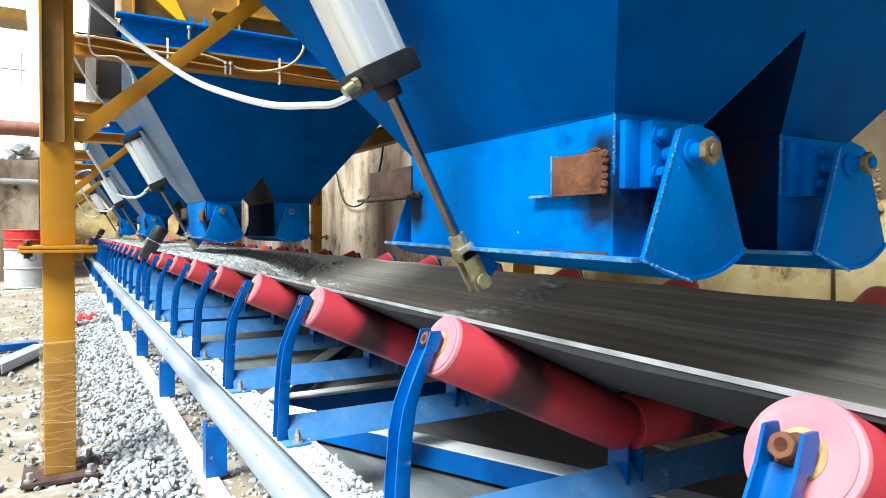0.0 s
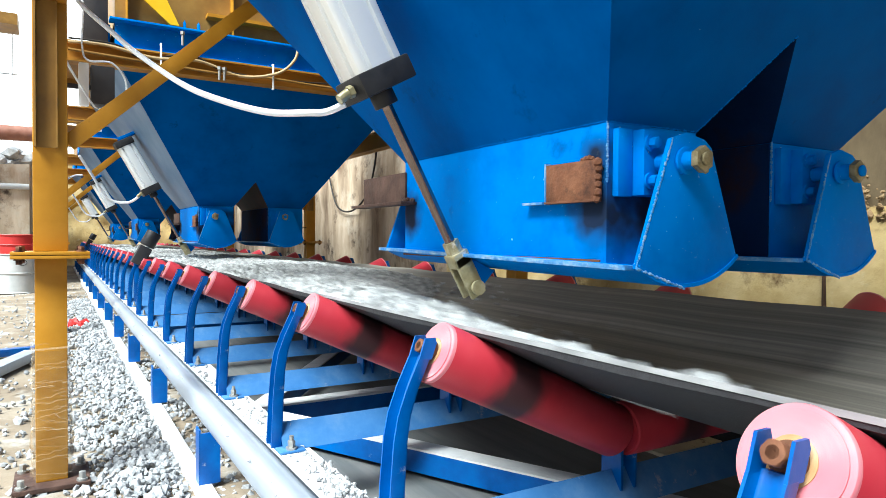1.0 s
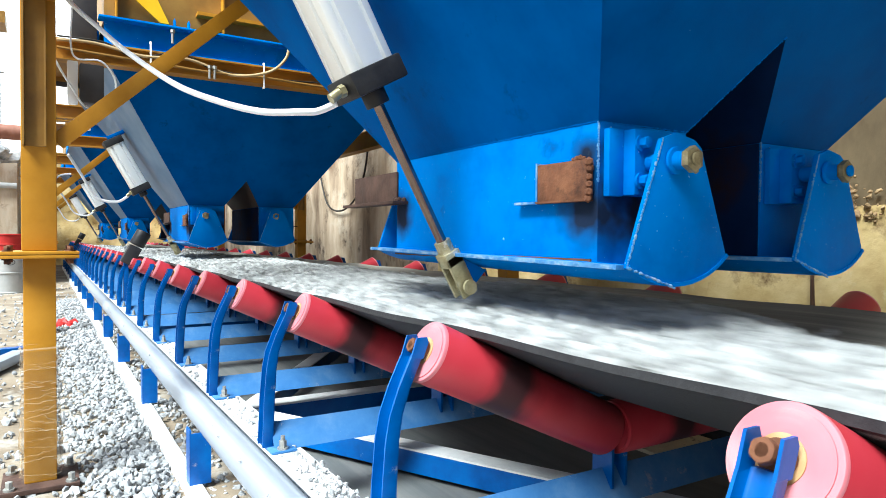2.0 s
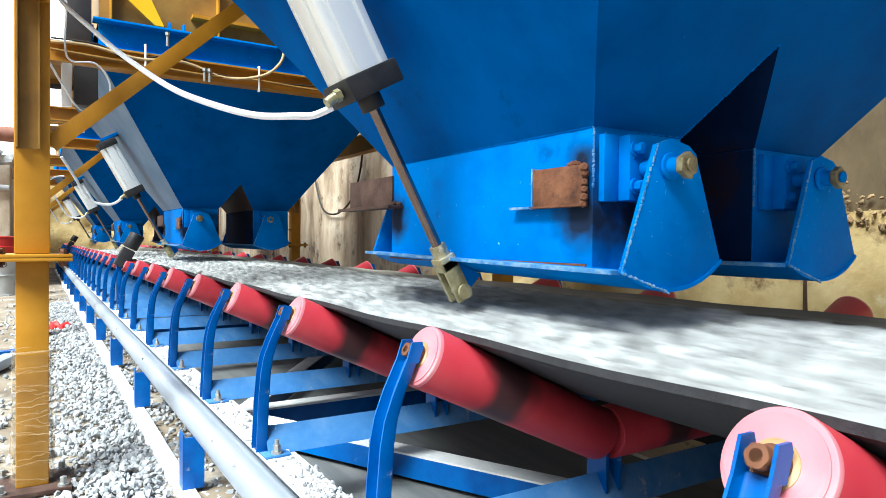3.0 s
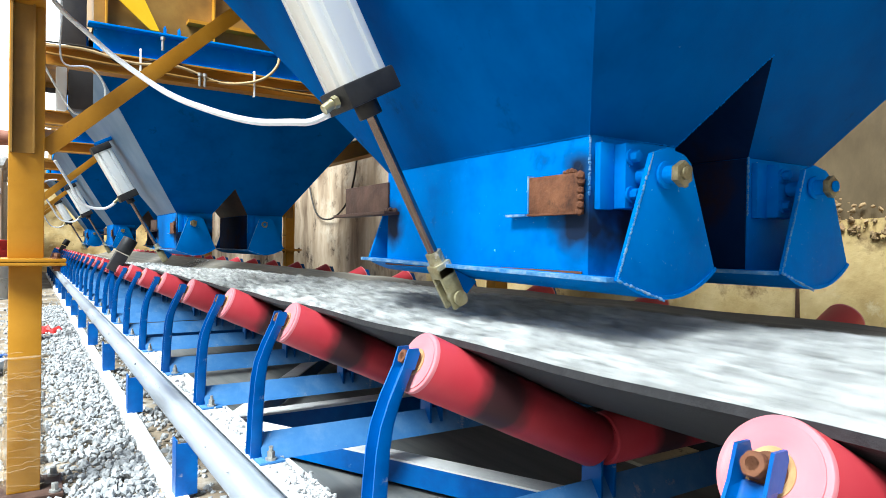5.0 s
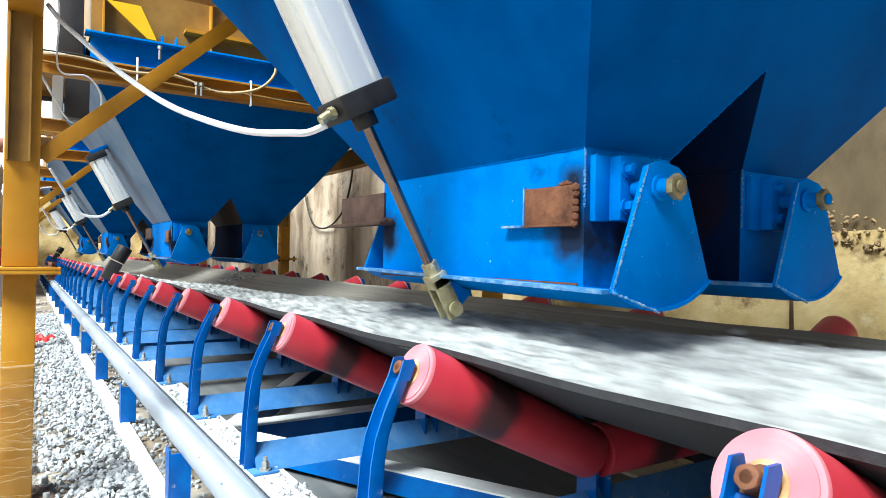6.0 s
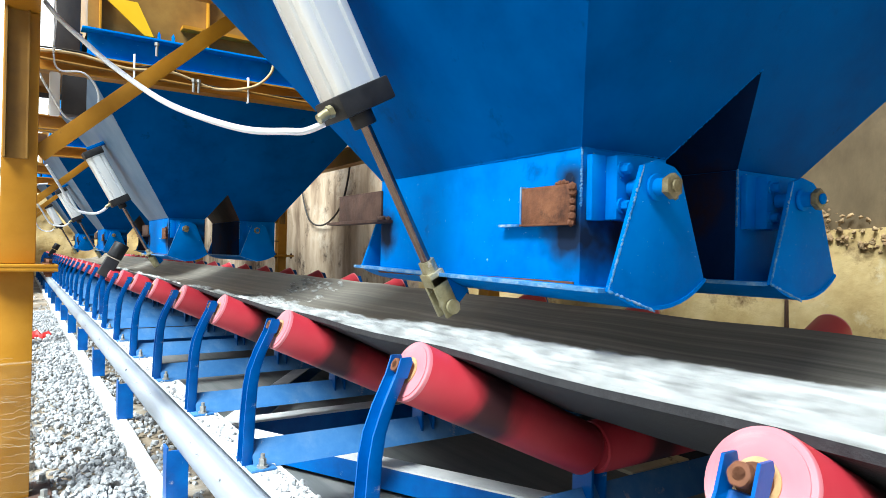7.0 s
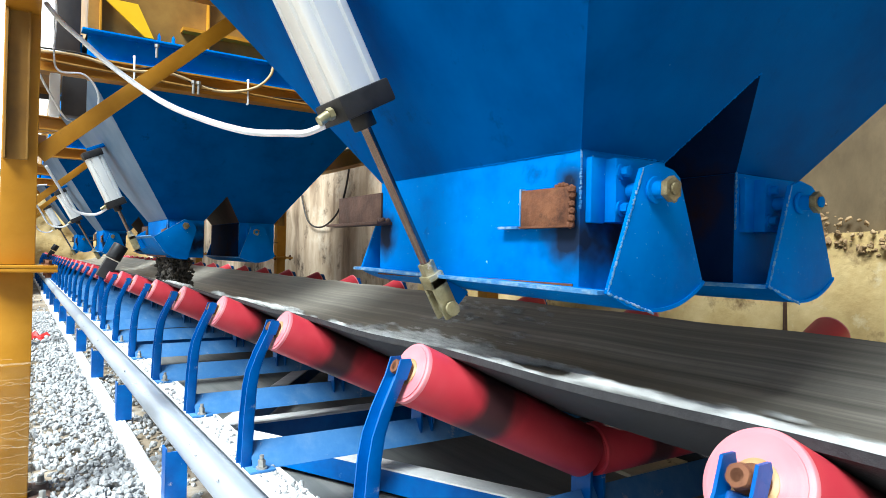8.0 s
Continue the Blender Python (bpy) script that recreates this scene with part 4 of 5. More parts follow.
def storage_bin(i):
    y0 = HOPPER_Y + HOPPER_PITCH * i - 0.69
    y1 = y0 + BD + 1.38
    x0, x1 = BX[0] - 0.57, BX[3] + 0.57
    b = thing("storage_bin", "brown-yellow steel storage bin standing on the hopper rim", "bin", group="storage bins")
    z0, z1 = RIM_Z + 0.155, 2.34 if i == 0 else 2.75
    part("front_wall", boxes((x0, x1, y0 + 0.05, y0 + 0.056, z0, z1)), YELLOW_DARK, b)
    part("back_wall", boxes((x0, x1, y1 - 0.056, y1 - 0.05, z0, z1)), YELLOW_DARK, b)
    part("side_wall", boxes((x0, x0 + 0.006, y0 + 0.057, y1 - 0.057, z0, z1)), YELLOW_DARK, b)
    part("side_wall", boxes((x1 - 0.006, x1, y0 + 0.057, y1 - 0.057, z0, z1)), YELLOW_DARK, b)
    part("fill", boxes((x0 + 0.01, x1 - 0.01, y0 + 0.06, y1 - 0.06, 2.2, z1 - 0.05)), STONE, b, "grey stone fill")
    for k in range(4):
        x = x0 + 0.06 + (x1 - x0 - 0.12) * k / 3
        part("stiffener", boxes((x - 0.004, x + 0.004, y0 - 0.01, y0 + 0.049, z0, z1)), YELLOW, b)
    # slanted gusset leaning out over the rim
    part("gusset", prism(bmesh.new(), [(x0 + 0.07, z0 + 0.19), (x0 + 0.25, z0 + 0.19), (x0 + 0.34, z0 + 0.005), (x0 + 0.29, z0 + 0.005)], "y", y0 - 0.012, y0 + 0.0), YELLOW_BRIGHT, b, "bright yellow gusset")
    part("ledge", boxes((x0 + 0.5, x1 - 0.2, y0 - 0.02, y0 + 0.05, z0 + 0.09, z0 + 0.11)), YELLOW, b)
    return b


for i in HOPPERS:
    storage_bin(i)


def light_block_deck(i):
    """Unseen steel deck past each bin, added to block sky light over the belt."""
    half = FLARE * (RIM_Z - BOX_Z[1])
    y0 = HOPPER_Y + HOPPER_PITCH * i + BD + half - 0.02
    y1 = y0 + 1.15
    bm = boxes((-0.66, 2.1, y0, y1, 2.36, 2.37), (-0.66, -0.652, y0, y1, 2.37, 3.1), (2.092, 2.1, y0, y1, 2.37, 3.1), (-0.6, 2.05, y0 + 0.9, y0 + 0.96, 2.28, 2.36))
    for x in POST_X:
        for y in (y0 + 0.02, y1 - 0.08):
            box(bm, x - 0.03, x + 0.03, y, y + 0.06, 1.821, 2.36)
    return tagged(part("ceiling", bm, YELLOW_DARK), "unseen brown-yellow deck added to block sky light between the hoppers", "deck", kind="structure")


for i in HOPPERS:
    light_block_deck(i)

# ---------------------------------------------------------------- hoses and small things on the frame


def hose(points, r, label, mat=None, category="hose"):
    return tagged(part("air_hose" if category == "hose" else "cable", tube(bmesh.new(), points, r), mat or HOSE), label, category)


hose([(-0.06, 0.945, 1.15), (-0.092, 0.97, 1.134), (-0.122, 1.0, 1.134), (-0.176, 1.12, 1.149), (-0.238, 1.3, 1.2), (-0.3, 1.5, 1.273), (-0.39, 1.75, 1.405),
      (-0.449, 1.95, 1.518), (-0.505, 2.12, 1.62), (-0.544, 2.2, 1.694)],
     0.008, "thick clear air hose sagging between cylinder and post")
for i in (1, 2, 3):
    d = HOPPER_PITCH * i
    hose([(-0.066, 0.945 + d, 1.155), (-0.14, 0.98 + d, 1.11), (-0.27, 1.0 + d, 1.14), (-0.37, 0.95 + d, 1.3), (-0.45, 0.85 + d, 1.42)], 0.01, "clear air hose looping from the cylinder foot")
    hose([(-0.31, 0.95 + d, 1.62), (-0.4, 0.9 + d, 1.6), (-0.47, 0.8 + d, 1.55), (-0.53, 0.7 + d, 1.5)], 0.01, "clear air hose at the cylinder head")
BEAM_Y = HOPPER_Y + HOPPER_PITCH - FLARE * (RIM_Z - BOX_Z[1]) - 0.01
yb = BEAM_Y - 0.062
hose([(-0.53, yb, 1.93), (-0.35, yb, 1.94), (-0.1, yb - 0.01, 1.9), (0.15, yb, 1.92), (0.4, yb, 1.86), (0.62, yb - 0.03, 1.9), (0.73, yb - 0.05, 2.0), (0.75, yb - 0.05, 2.12)], 0.009, "dusty tan hose tied along the beam", TAN)
hose([(-0.53, yb, 1.89), (-0.3, yb, 1.88), (0.0, yb, 1.87), (0.3, yb, 1.86), (0.6, yb, 1.87), (1.0, yb, 1.86), (1.7, yb, 1.87)], 0.008, "thin dusty hose lying along the beam", YELLOW_DARK)
hose([(-0.53, yb - 0.004, 1.95), (-0.3, yb - 0.004, 1.95), (-0.15, yb, 1.89), (0.1, yb, 1.95), (0.3, yb, 1.88), (0.7, yb, 1.87), (1.2, yb, 1.9)], 0.005, "dark cable along the beam", CABLE, "cable")
hose([(-0.5, 3.1, 2.2), (-0.48, 3.1, 1.95), (-0.485, 3.1, 1.75), (-0.46, 3.1, 1.68), (-0.36, 3.1, 1.68), (-0.3, 3.12, 1.6), (-0.32, 3.12, 1.5), (-0.42, 3.1, 1.46), (-0.5, 2.8, 1.5), (-0.56, 2.37, 1.5)], 0.0045, "thin white hose looped beside the valve box")


def valve_box():
    v = thing("valve_box", "dark valve box with white tubes beside the post", "valve box", pose(-0.4, 3.12, 1.5))
    part("case", boxes((-0.05, 0.05, -0.03, 0.05, -0.02, 0.16), bevel=0.006), DARK, v)
    part("white_tube", boxes((-0.1, -0.055, -0.02, 0.02, -0.03, 0.17), bevel=0.01), WHITE, v, "white tube bundle")
    part("arm", boxes((-0.2, -0.1, 0.0, 0.02, 0.05, 0.07), (-0.1, -0.05, 0.0, 0.02, 0.05, 0.07)), DARK, v)
    return v


valve_box()
bm = boxes((-0.46, -0.33, 3.86, 3.9, 1.978, 2.6), bevel=0.004)
tagged(part("cable_trunking", bm, DARK), "dark vertical cable trunking behind the post", "trunking")


def beam_clip(x, y, z):
    b = thing("hose_clip", "white nylon clip bolt on the beam", "clip", pose(x, y, z), group="clips on the beam")
    part("bolt", rod(bmesh.new(), (0, 0, -0.05), (0, 0, 0.03), 0.008, 10), ZINC, b)
    part("nut", rod(bmesh.new(), (0, 0, 0.012), (0, 0, 0.03), 0.014, 6), ZINC, b)
    return b


for x, z in ((0.14, 1.99), (0.27, 1.87), (0.3, 1.87), (0.06, 2.05)):
    beam_clip(x, BEAM_Y - 0.066, z)


hose([(WALL_X - 0.03, 6.75, 2.3), (WALL_X - 0.03, 6.85, 1.75), (WALL_X - 0.03, 7.1, 1.38), (WALL_X - 0.03, 7.6, 1.2), (WALL_X - 0.03, 8.1, 1.3), (WALL_X - 0.03, 8.4, 1.75)], 0.012, "dark cable drooping on the wall", CABLE, "cable")
for x, z in ((0.6, 1.9), (-0.06, 1.93), (1.1, 1.88)):
    bm = boxes((x - 0.005, x + 0.005, yb - 0.015, yb - 0.008, 1.8, z + 0.06), (x - 0.005, x + 0.005, yb - 0.008, yb + 0.01, z + 0.052, z + 0.06), (x - 0.005, x + 0.005, yb - 0.008, yb + 0.01, 1.8, 1.808), bevel=0.001)
    tagged(part("cable_tie", bm, WHITE), "white nylon cable tie round the beam", "cable tie", "ties on the beam")


def limit_switch(y):
    """A grey belt sway switch leaning out over the belt edge."""
    s = thing("sway_switch", "grey and black belt sway switch by the belt edge", "switch", pose(-0.02, y, 0.3))
    part("stem", boxes((-0.02, 0.02, -0.02, 0.02, -0.02, 0.34), bevel=0.003), BLUE_IDLER, s)
    part("body", boxes((-0.05, 0.05, -0.05, 0.05, 0, 0.16), bevel=0.008), DARK, s, "dark grey switch body", pose(0, 0, 0.33, 0, 28, 0))
    part("roller", rod(bmesh.new(), (0, 0, 0.17), (0, 0, 0.3), 0.06, 20, bevel=0.008), BLACK, s, "black guide roller", pose(0, 0, 0.33, 0, 28, 0))
    return s


limit_switch(5.6)
limit_switch(15.7)


def tension_film():
    """Wrinkled clear film wound round the foot of the post."""
    bm = bmesh.new()
    rng = random.Random(3)
    n, k = 28, 26
    rows = []
    for j in range(k + 1):
        z = 0.03 + 0.44 * j / k
        row = []
        for i in range(n):
            a = 2 * math.pi * i / n
            c, s = math.cos(a), math.sin(a)
            e = 0.052 / max(abs(c), abs(s))
            e += 0.003 + 0.008 * abs(noise.noise((a * 1.2, z * 34, 1))) + (0.02 * max(0, noise.noise((a * 1.5, z * 9, 4))) if j < k * 0.6 else 0)
            row.append(bm.verts.new((POST_X[0] + c * e, 2.295 + s * e, z)))
        rows.append(row)
    for a, b in zip(rows, rows[1:]):
        for i in range(n):
            bm.faces.new((a[i], a[(i + 1) % n], b[(i + 1) % n], b[i]))
    w = thing("plastic_wrap", "crumpled clear plastic film wrapped round the post foot", "plastic wrap")
    film = part("film", bm, FILM, w)
    film.visible_shadow = False
    for q in range(44):
        z, a0 = rng.uniform(0.06, 0.46) if q else 0.468, rng.uniform(0, 6.28)
        span, tilt = rng.uniform(1.2, 4.5) if q else 6.2, rng.uniform(-0.012, 0.012) if q else 0.004
        pts = []
        for i in range(15):
            a = a0 + span * i / 14
            c, sn = math.cos(a), math.sin(a)
            e = 0.0525 / max(abs(c), abs(sn)) + 0.006 + 0.004 * rng.random()
            pts.append((POST_X[0] + c * e, 2.295 + sn * e, max(0.03, z + tilt * i / 3 + rng.uniform(-0.004, 0.004))))
        part("fold", tube(bmesh.new(), pts, rng.uniform(0.0006, 0.0017) if q else 0.004, 6, 3), FOLD, w)
    return w


tension_film()

# ---------------------------------------------------------------- loose things in the yard


def drum(x, y):
    d = thing("oil_drum", "grey steel oil drum with a red upper band", "drum", pose(x, y, 0))

    def ring(z0, z1, mat, name):
        bm = rod(bmesh.new(), (0, 0, z0), (0, 0, z1), 0.286, 40)
        part(name, bm, mat, d)
    ring(0.0, 0.3, GREY_DRUM, "lower_shell")
    ring(0.3, 0.58, GREY_DRUM, "middle_shell")
    ring(0.58, 0.86, RED_DRUM, "upper_shell")
    for z in (0.3, 0.58, 0.865, 0.012, 0.72):
        bm = bmesh.new()
        tube(bm, [(0.288 * math.cos(a), 0.288 * math.sin(a), z) for a in [i * math.pi / 12 for i in range(25)]], 0.011, 8, 2)
        part("hoop", bm, RED_DRUM if z > 0.6 else GREY_DRUM, d)
    bm = bmesh.new()
    tube(bm, [(0.08 + 0.055 * math.cos(a), -0.289, 0.46 + 0.04 * math.sin(a)) for a in [i * math.pi / 8 for i in range(17)]], 0.005, 6, 2)
    part("oval_mark", bm, DARK, d, "dark oval mark")
    return d


drum(-1.1, 11.35)


def steel_bar(x0, y0, x1, y1, w, h, mat, label):
    a, b = Vector((x0, y0, 0.0)), Vector((x1, y1, 0.0))
    m = Matrix.Translation((a + b) / 2) @ Matrix.Rotation(math.atan2(b.y - a.y, b.x - a.x), 4, "Z")
    L = (b - a).length / 2
    bm = boxes((-L, L, -w / 2, -w / 2 + 0.006, 0.0, h), (-L, L, w / 2 - 0.006, w / 2, 0.0, h), (-L, L, -w / 2 + 0.006, w / 2 - 0.006, h - 0.008, h), bevel=0.001)
    return tagged(part("steel_channel", bm, mat, None, "", m), label, "steel bar")


steel_bar(-0.97, 4.35, -0.74, 5.05, 0.1, 0.06, GALV_SIDE, "grey steel channel lying on the ground")
steel_bar(-2.2, 5.0, -0.72, 5.28, 0.08, 0.05, BLUE_IDLER, "blue steel channel lying on the ground")
ob = stones("red_rag", [(-0.42, 6.7, 0.03), (-0.36, 6.74, 0.03), (-0.47, 6.72, 0.025), (-0.4, 6.66, 0.025)], [0.06, 0.05, 0.05, 0.04], RED_DRUM, 5)
tagged(ob, "crumpled red scrap lying on gravel", "rag")
bm = boxes((-0.135, 0.135, -0.045, 0.045, 0.0, 0.012), bevel=0.002)
tagged(part("board_scrap", bm, CARD, None, "", pose(1.11, 1.015, 0.206, 0, 0, 0)), "pale scrap of board lying on the frame", "board")
rngf = np.random.default_rng(11)
# stone chips left on the stringer top and along the frame
pl, sz = [], []
for k in range(420):
    pl.append((rngf.uniform(-0.076, 0.0), rngf.uniform(-0.6, 6), 0.284))
    sz.append(rngf.uniform(0.003, 0.009))
for k in range(90):
    pl.append((rngf.normal(-0.03, 0.018), rngf.normal(1.02, 0.1), 0.287 + rngf.uniform(0, 0.012)))
    sz.append(rngf.uniform(0.004, 0.01))
for k in range(160):
    pl.append((rngf.uniform(-0.152, -0.085), rngf.uniform(-0.4, 6), 0.255))
    sz.append(rngf.uniform(0.002, 0.006))
ob = stones("stone_chips", pl, sz, GRAVEL, 12)
tagged(ob, "pale stone chips and dust on the frame", "stone chips", kind="stuff")

# gravel heap along the conveyor foot and over the yard
pl, sz = [], []
for k in range(9500):
    y = 0.6 + 8.9 * rngf.random() ** 1.5
    x = rngf.normal(-0.3, 0.13) if rngf.random() < 0.85 else rngf.uniform(-0.9, 0.3)
    d = np.exp(-((x + 0.28) / 0.2) ** 2)
    h = 0.035 * d
    if abs(x - POST_X[0]) < 0.07 and abs(y - 2.295) < 0.08:
        continue
    if -0.23 < x < -0.1:
        h = min(h, 0.006)
    pl.append((x, y, h * rngf.uniform(0.2, 1.0)))
    sz.append(rngf.uniform(0.006, 0.019) * (1.6 if rngf.random() < 0.06 else 1))
for k in range(3000):
    pl.append((rngf.uniform(-3.2, 1.6), rngf.uniform(0.5, 13), 0.0))
    sz.append(rngf.uniform(0.005, 0.018))
for k in range(2600):
    x = rngf.uniform(0.0, 1.3)
    pl.append((x, rngf.uniform(0, 9), 0.0))
    sz.append(rngf.uniform(0.008, 0.02))
ob = stones("gravel", pl, sz, GRAVEL, 21)
tagged(ob, "pale grey crushed gravel spilled along the conveyor", "gravel", kind="stuff")

pl, sz = [], []
for k in range(1700):
    y = rngf.uniform(-1, 5)
    pl.append((WALL_X - 0.005 + rngf.uniform(-0.02, 0.03), y, 0.98 + 0.12 * noise.noise((y * 1.5, 0, 0)) + abs(rngf.normal(0, 0.07))))
    sz.append(rngf.uniform(0.005, 0.018))
ob = stones("wall_spall", pl, sz, MUD, 33)
tagged(ob, "crumbling brown patch along a joint of the wall", "broken concrete", kind="stuff")

# earth and rubble above the yard wall
pl, sz = [], []
for k in range(500):
    pl.append((rngf.uniform(-9, -1), 14.3 + abs(rngf.normal(0, 0.5)), 2.1 + abs(rngf.normal(0, 0.12))))
    sz.append(rngf.uniform(0.05, 0.2))
ob = stones("rubble", pl, sz, GRAVEL, 31)
tagged(ob, "pale rubble heaped behind the yard wall", "rubble", kind="stuff")
tagged(part("bank", boxes((-12, -1.0, 14.0, 21.7, -0.05, 2.12)), GROUND), "dusty raised bank behind the yard wall", "bank", kind="structure")
tagged(part("large_pipe", rod(bmesh.new(), (-9, 13.1, 2.62), (-0.9, 13.1, 2.62), 0.13, 24), PIPE), "large red-brown pipe running along the yard wall", "pipe")
bm = bmesh.new()
for x in (-8, -5, -2):
    box(bm, x - 0.04, x + 0.04, 13.06, 13.14, 0, 2.5)
tagged(part("pipe_stand", bm, PIPE), "red-brown stands carrying the pipe", "pipe stand")
tagged(part("small_pipe", rod(bmesh.new(), (-9, 13.33, 1.72), (-1.0, 13.33, 1.72), 0.05, 16), GREY_DRUM), "pale thin pipe along the yard wall", "pipe")


def glow_mat():
    m = bpy.data.materials.new("bright_haze")
    m.use_nodes = True
    b = m.node_tree.nodes["Principled BSDF"]
    b.inputs["Base Color"].default_value = (0.8, 0.8, 0.8, 1)
    b.inputs["Emission Color"].default_value = (0.95, 0.98, 1.0, 1)
    b.inputs["Emission Strength"].default_value = 0.75
    return m


bm = boxes((-70, 40, 60, 60.5, -1, 45))
tagged(part("backdrop", bm, glow_mat()), "plain bright hazy overcast sky", "sky", kind="structure")


def mesh_fence():
    f = thing("mesh_fence", "pale thin wire fence on the bank", "fence", pose(0, 16.5, 2.12))
    x = -6.0
    while x < -1.2:
        part("upright", boxes((x - 0.008, x + 0.008, -0.008, 0.008, 0, 3.6)), GALV, f)
        x += 0.42
    for z in (0.9, 2.2, 3.4):
        part("rail", boxes((-6, -1.3, -0.022, -0.009, z - 0.012, z + 0.012)), GALV, f)
    return f


mesh_fence()
tagged(part("canopy", boxes((-6, -1.25, 15.6, 16.4, 5.15, 5.38), (-5.9, -5.8, 16.2, 16.3, 2.12, 5.15), (-3.4, -3.3, 16.2, 16.3, 2.12, 5.15)), YELLOW_DARK), "brown canopy edge on posts beyond the fence", "canopy")

# ---------------------------------------------------------------- what travels on the belt


def belt_z(x):
    ax = np.abs(np.asarray(x) - BELT_MID)
    return TROUGH_Z + 0.012 + np.where(ax < KNEE, 0, (ax - KNEE) * math.tan(TROUGH))


SPREAD = ((2.2, 0.3), (2.9, 0.46), (4.1, 0.8), (5.2, 1.32), (13.2, 1.32), (14.6, 1.18), (15.8, 0.8), (17.2, 0.46), (18.6, 0.36), (19.6, 0.22))


def spread(u):
    """How far across the belt the stones reach, along the load: they fall in on the near side."""
    for (a, xa), (b, xb) in zip(SPREAD, SPREAD[1:]):
        if a <= u <= b:
            return xa + (xb - xa) * (u - a) / (b - a) + 0.05 * noise.noise((u * 1.3, 2, 0))
    return 0.1


def fill(u, x):
    """Top of the stones at a place on the load, with lumps and hollows."""
    hi = spread(u)
    s = (x - 0.125) / max(0.05, hi - 0.125)
    far = float(belt_z(hi))
    end = min(1.0, max(0.0, (19.3 - u) / 2.8)) * min(1.0, max(0.0, (u - 2.1) / 1.2))
    near = 0.665 + 0.018 * end
    top = near + (far - near) * min(max(s, 0.0), 1.0) ** 2.4 - (0.3 * (s - 1) if s > 1 else 0)
    if 0 < s < 1:
        top += 0.03 * end * math.sin(math.pi * s) * min(1.0, hi)
    if x < 0.14:
        top -= (0.14 - x) * 1.2
    if end < 1:
        b = float(belt_z(x))
        top = b + (top - b) * end ** 0.6
    return top + 0.012 * noise.noise((u * 1.6, x * 3.5, 3)) + 0.01 * noise.noise((u * 5, x * 7, 9))


def load():
    """The stone bed on the belt, in the place that it has at the start."""
    u0, u1 = SPREAD[0][0], SPREAD[-1][0]
    nu, nx = 520, 40
    rng = np.random.default_rng(4)
    xs = [0.12 + 1.26 * j / nx for j in range(nx + 1)]
    bz = [float(belt_z(x)) for x in xs]
    verts, faces, ok = [], [], []
    for i in range(nu + 1):
        u = u0 + 0.2 + (18.4 - u0) * i / nu
        for x, b in zip(xs, bz):
            f = fill(u, x) - 0.008
            ok.append(f > b - 0.002 + 0.008 * noise.noise((u * 3, x * 6, 4)))
            verts.append((x, u, max(b - 0.012, f)))
    for i in range(nu):
        for j in range(nx):
            a = i * (nx + 1) + j
            q = [a, a + 1, a + nx + 2, a + nx + 1]
            if sum(ok[k] for k in q) >= 2:
                faces.append(q)
    pl, sz = [], []
    for k in range(52000):
        u = rng.uniform(u0 - 0.3, u1 + 0.6)
        x = rng.uniform(0.12, 1.38)
        b, f = float(belt_z(x)), fill(u, x)
        if f < b - 0.004:
            hi = spread(u)
            if not (rng.random() < 0.05 and x < hi + 0.35):
                continue
        if (u > 16.8 or u < 2.6) and rng.random() > (0.5 if u < 18.8 else 0.25):
            continue
        pl.append((x, u, max(b + 0.004, f - 0.004)))
        sz.append(rng.uniform(0.006, 0.0145) * (1.4 if rng.random() < 0.08 else 1))
    for k in range(38000):
        u, x = rng.uniform(16.6, 21.5), 0.12 + 0.8 * rng.random() ** 1.2
        if noise.noise((u * 1.1, x * 5, 12)) + 0.5 * noise.noise((u * 4, x * 14, 5)) < 0.05 * (u - 17) - 0.12:
            continue
        pl.append((x, u, float(belt_z(x)) + 0.008))
        sz.append(rng.uniform(0.005, 0.012))
    # The sheet under the stones is darker, so the gaps look shaded.
    ob = stones("aggregate_load", pl, sz, STONE, 41, extra=(verts, faces, STONE_GAPS))
    return tagged(ob, "bed of pale grey crushed stone riding on the belt", "aggregate", kind="stuff")


LOAD = load()


def edge_dust():
    bm = bmesh.new()
    x0, x1 = BELT_MID - BELT_HALF - 0.002, BELT_MID - BELT_HALF + 0.018
    t = math.tan(TROUGH)
    rings = []
    n = 150
    for i in range(n + 1):
        u = -3.0 + 6.9 * i / n
        w = x1 - x0 + 0.008 * noise.noise((u * 3, 0, 0))
        ring = []
        for x, g in ((x0, -0.008), (x0, 0.0), (x0 + w, 0.0), (x0 + w, -0.004)):
            ring.append(bm.verts.new((x, u, float(belt_z(x)) + g + 0.002)))
        rings.append(ring)
    for a, b in zip(rings, rings[1:]):
        for i in range(4):
            bm.faces.new((a[i], a[(i + 1) % 4], b[(i + 1) % 4], b[i]))
    return tagged(part("edge_dust", bm, PALE_DUST), "pale stone dust caked on the belt edge", "dust")


DUST_STRIP = edge_dust()


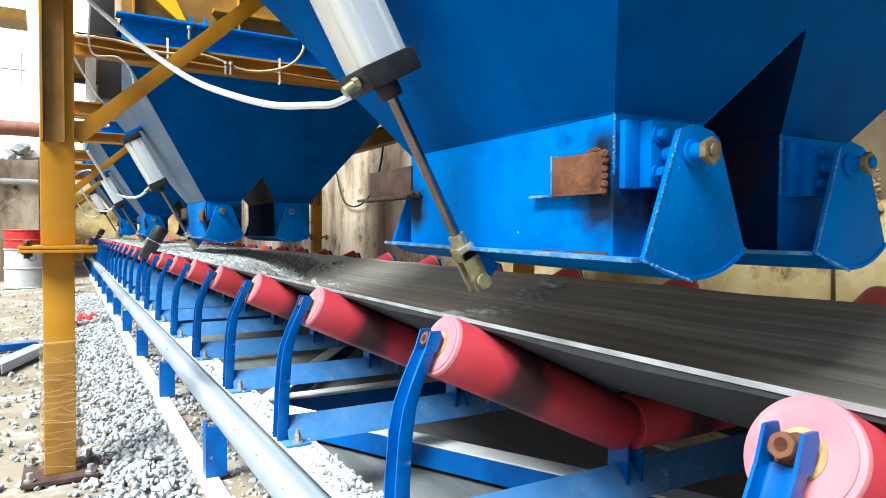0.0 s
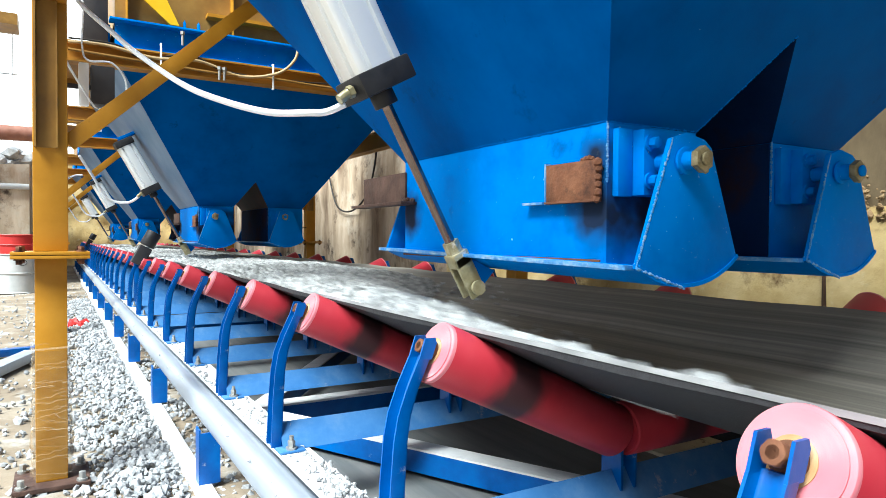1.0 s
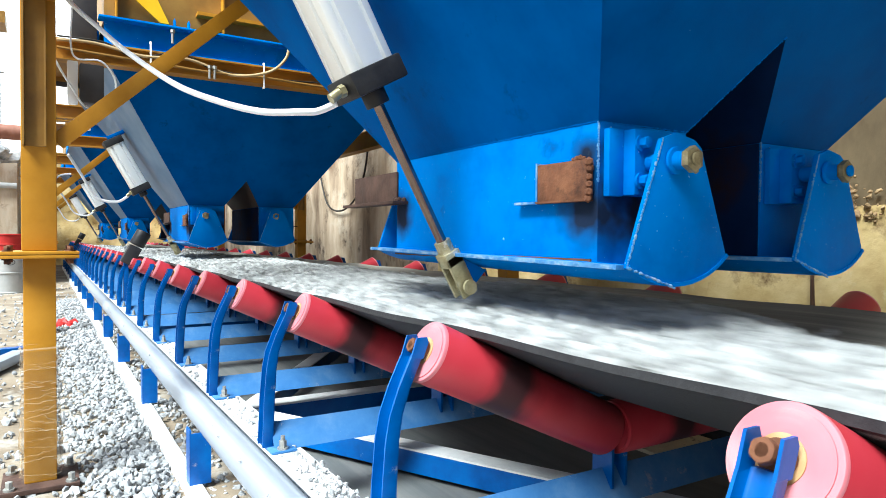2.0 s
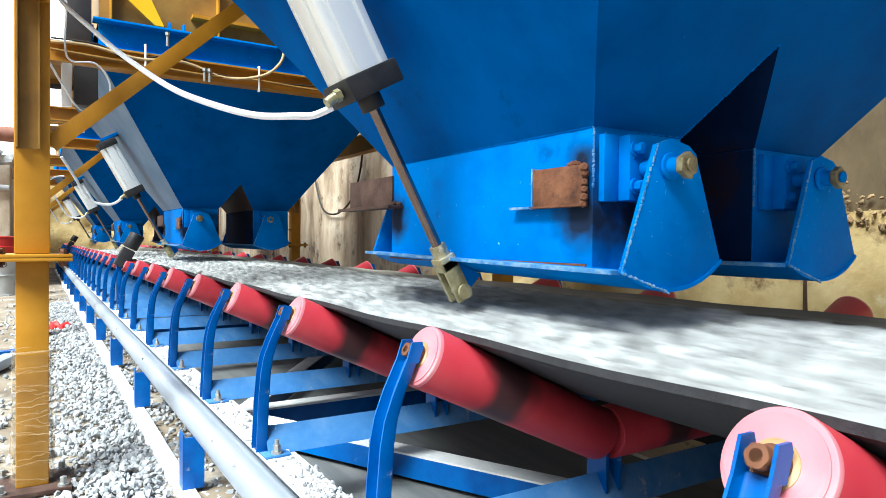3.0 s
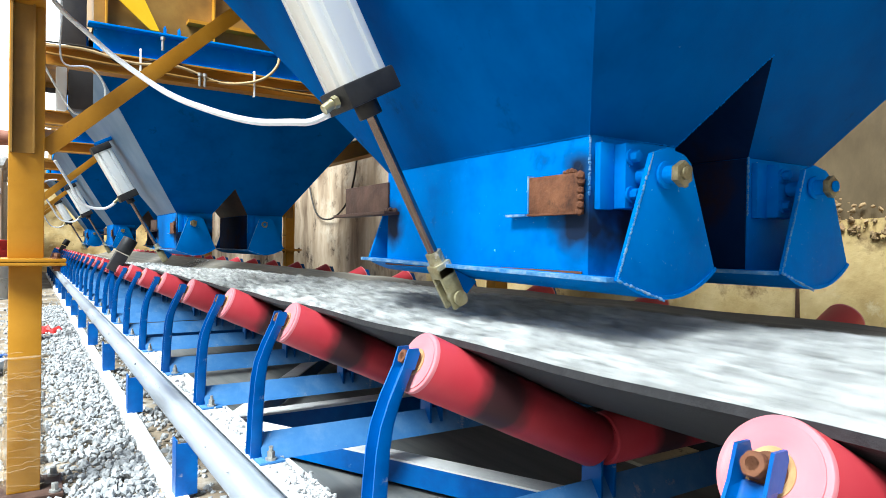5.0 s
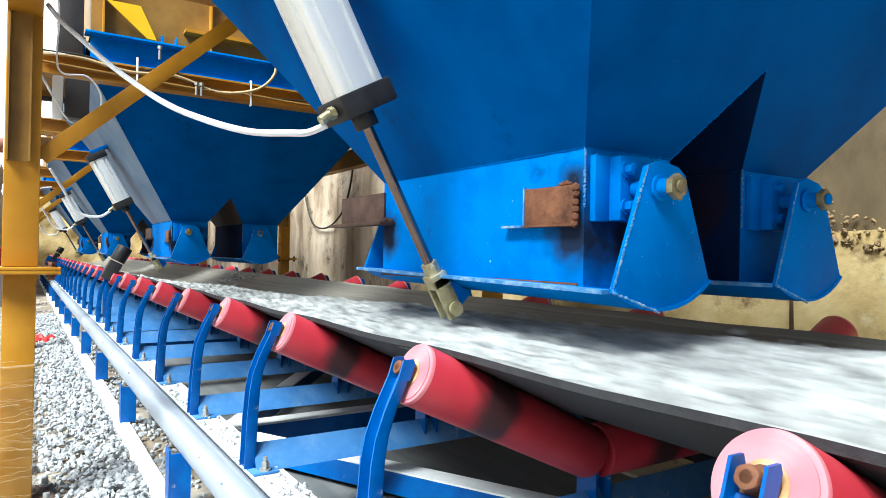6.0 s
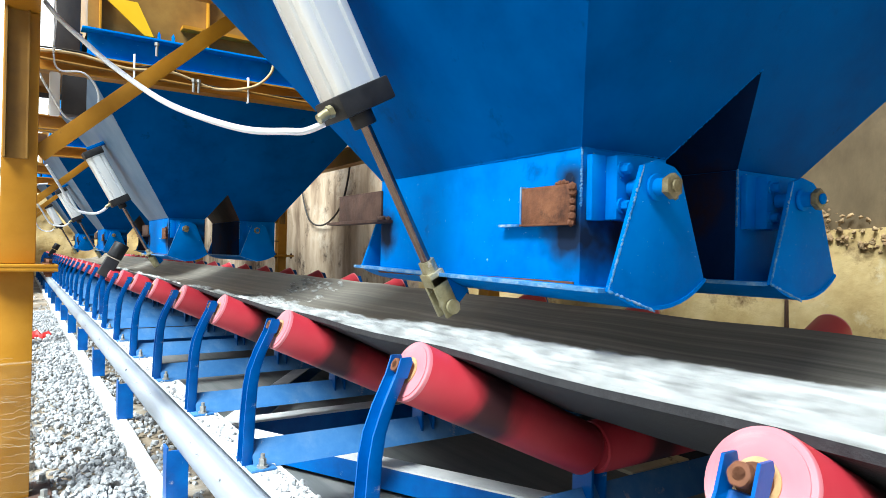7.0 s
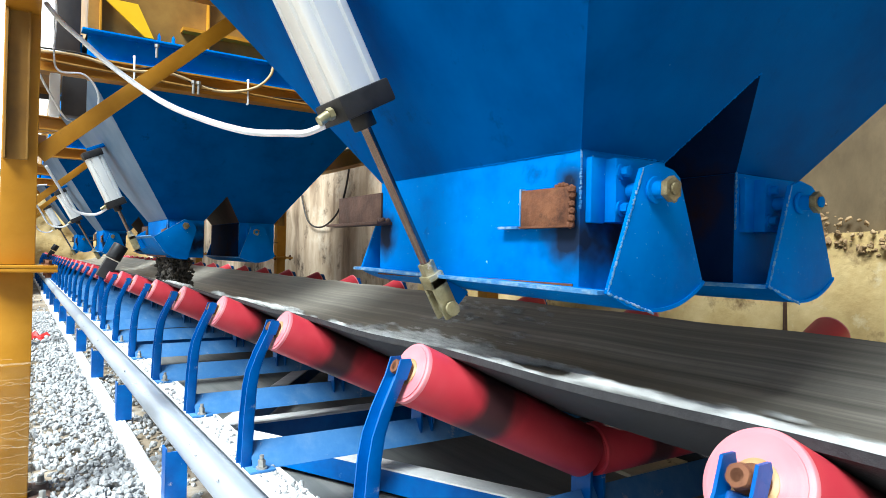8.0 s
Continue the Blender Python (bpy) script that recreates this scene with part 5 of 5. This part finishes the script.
def falling_charge():
    """Dark stone that drops out of the second hopper when its gate swings open."""
    rng = np.random.default_rng(9)
    pl = np.stack([rng.uniform(0.315, 0.49, 900), rng.uniform(0.12, BD - 0.12, 900), rng.uniform(-0.12, 0.12, 900)], 1)
    ob = stones("falling_aggregate", pl.tolist(), rng.uniform(0.01, 0.022, 900), STONE_DARK, 9)
    return tagged(ob, "dark aggregate dropping from the open gate", "aggregate", kind="stuff")


CHARGE = falling_charge()

# ---------------------------------------------------------------- what moves
OPEN_TIMES = ((0.0, 0.0), (7.35, 0.0), (7.5, 3.0), (7.6, 12.0), (7.7, 26.0), (7.8, 35.0), (7.9, 37.0), (8.0, 37.0))


def motions():
    for ob in (LOAD, DUST_STRIP):
        walk(ob, [(t, pose(0, -SPEED * t, 0)) for t in (0.0, 2.0, 4.0, 6.0, 8.0)])
    # the rollers of the idlers in view spin under the belt
    for k in range(-1, 9):
        for r in IDLER_AT[k].children:
            if "roller" in r.name:
                m = r.matrix_basis.copy()
                turn = -1 if "far" not in r.name else 1
                walk(r, [(j / FPS, m @ pose(0, 0, 0, turn * 53 * j, 0, 0)) for j in range(int(8 * FPS) + 1)])
    # the second hopper's near gate, its cylinder and rod
    g, c = GATES[1, 0], CYLS[1]
    gp, cp = g.matrix_basis.copy(), c.matrix_basis.copy()
    rd = [o for o in c.children if "rod" in o.name][0]
    L = math.hypot(PIN[0][0] + CLEVIS[0] - TOP_PIVOT[0], PIN[0][1] + CLEVIS[1] - TOP_PIVOT[1])
    g_rows, c_rows, r_rows = [], [], []
    for t, a in OPEN_TIMES:
        s, co = math.sin(radians(a)), math.cos(radians(a))
        x = PIN[0][0] + CLEVIS[0] * co + CLEVIS[1] * s - TOP_PIVOT[0]
        z = PIN[0][1] - CLEVIS[0] * s + CLEVIS[1] * co - TOP_PIVOT[1]
        g_rows.append((t, pose(*gp.translation, 0, a, 0)))
        c_rows.append((t, pose(*cp.translation, 0, math.degrees(math.atan2(-x, -z)), 0)))
        r_rows.append((t, pose(0, 0, L - math.hypot(x, z))))
    walk(g, g_rows)
    walk(c, c_rows)
    walk(rd, r_rows)
    y = HOPPER_Y + HOPPER_PITCH
    walk(CHARGE, [(t, pose(0, y, z)) for t, z in ((0.0, 0.95), (7.45, 0.95), (7.6, 0.88), (7.7, 0.8), (7.8, 0.74), (8.0, 0.71))])


motions()
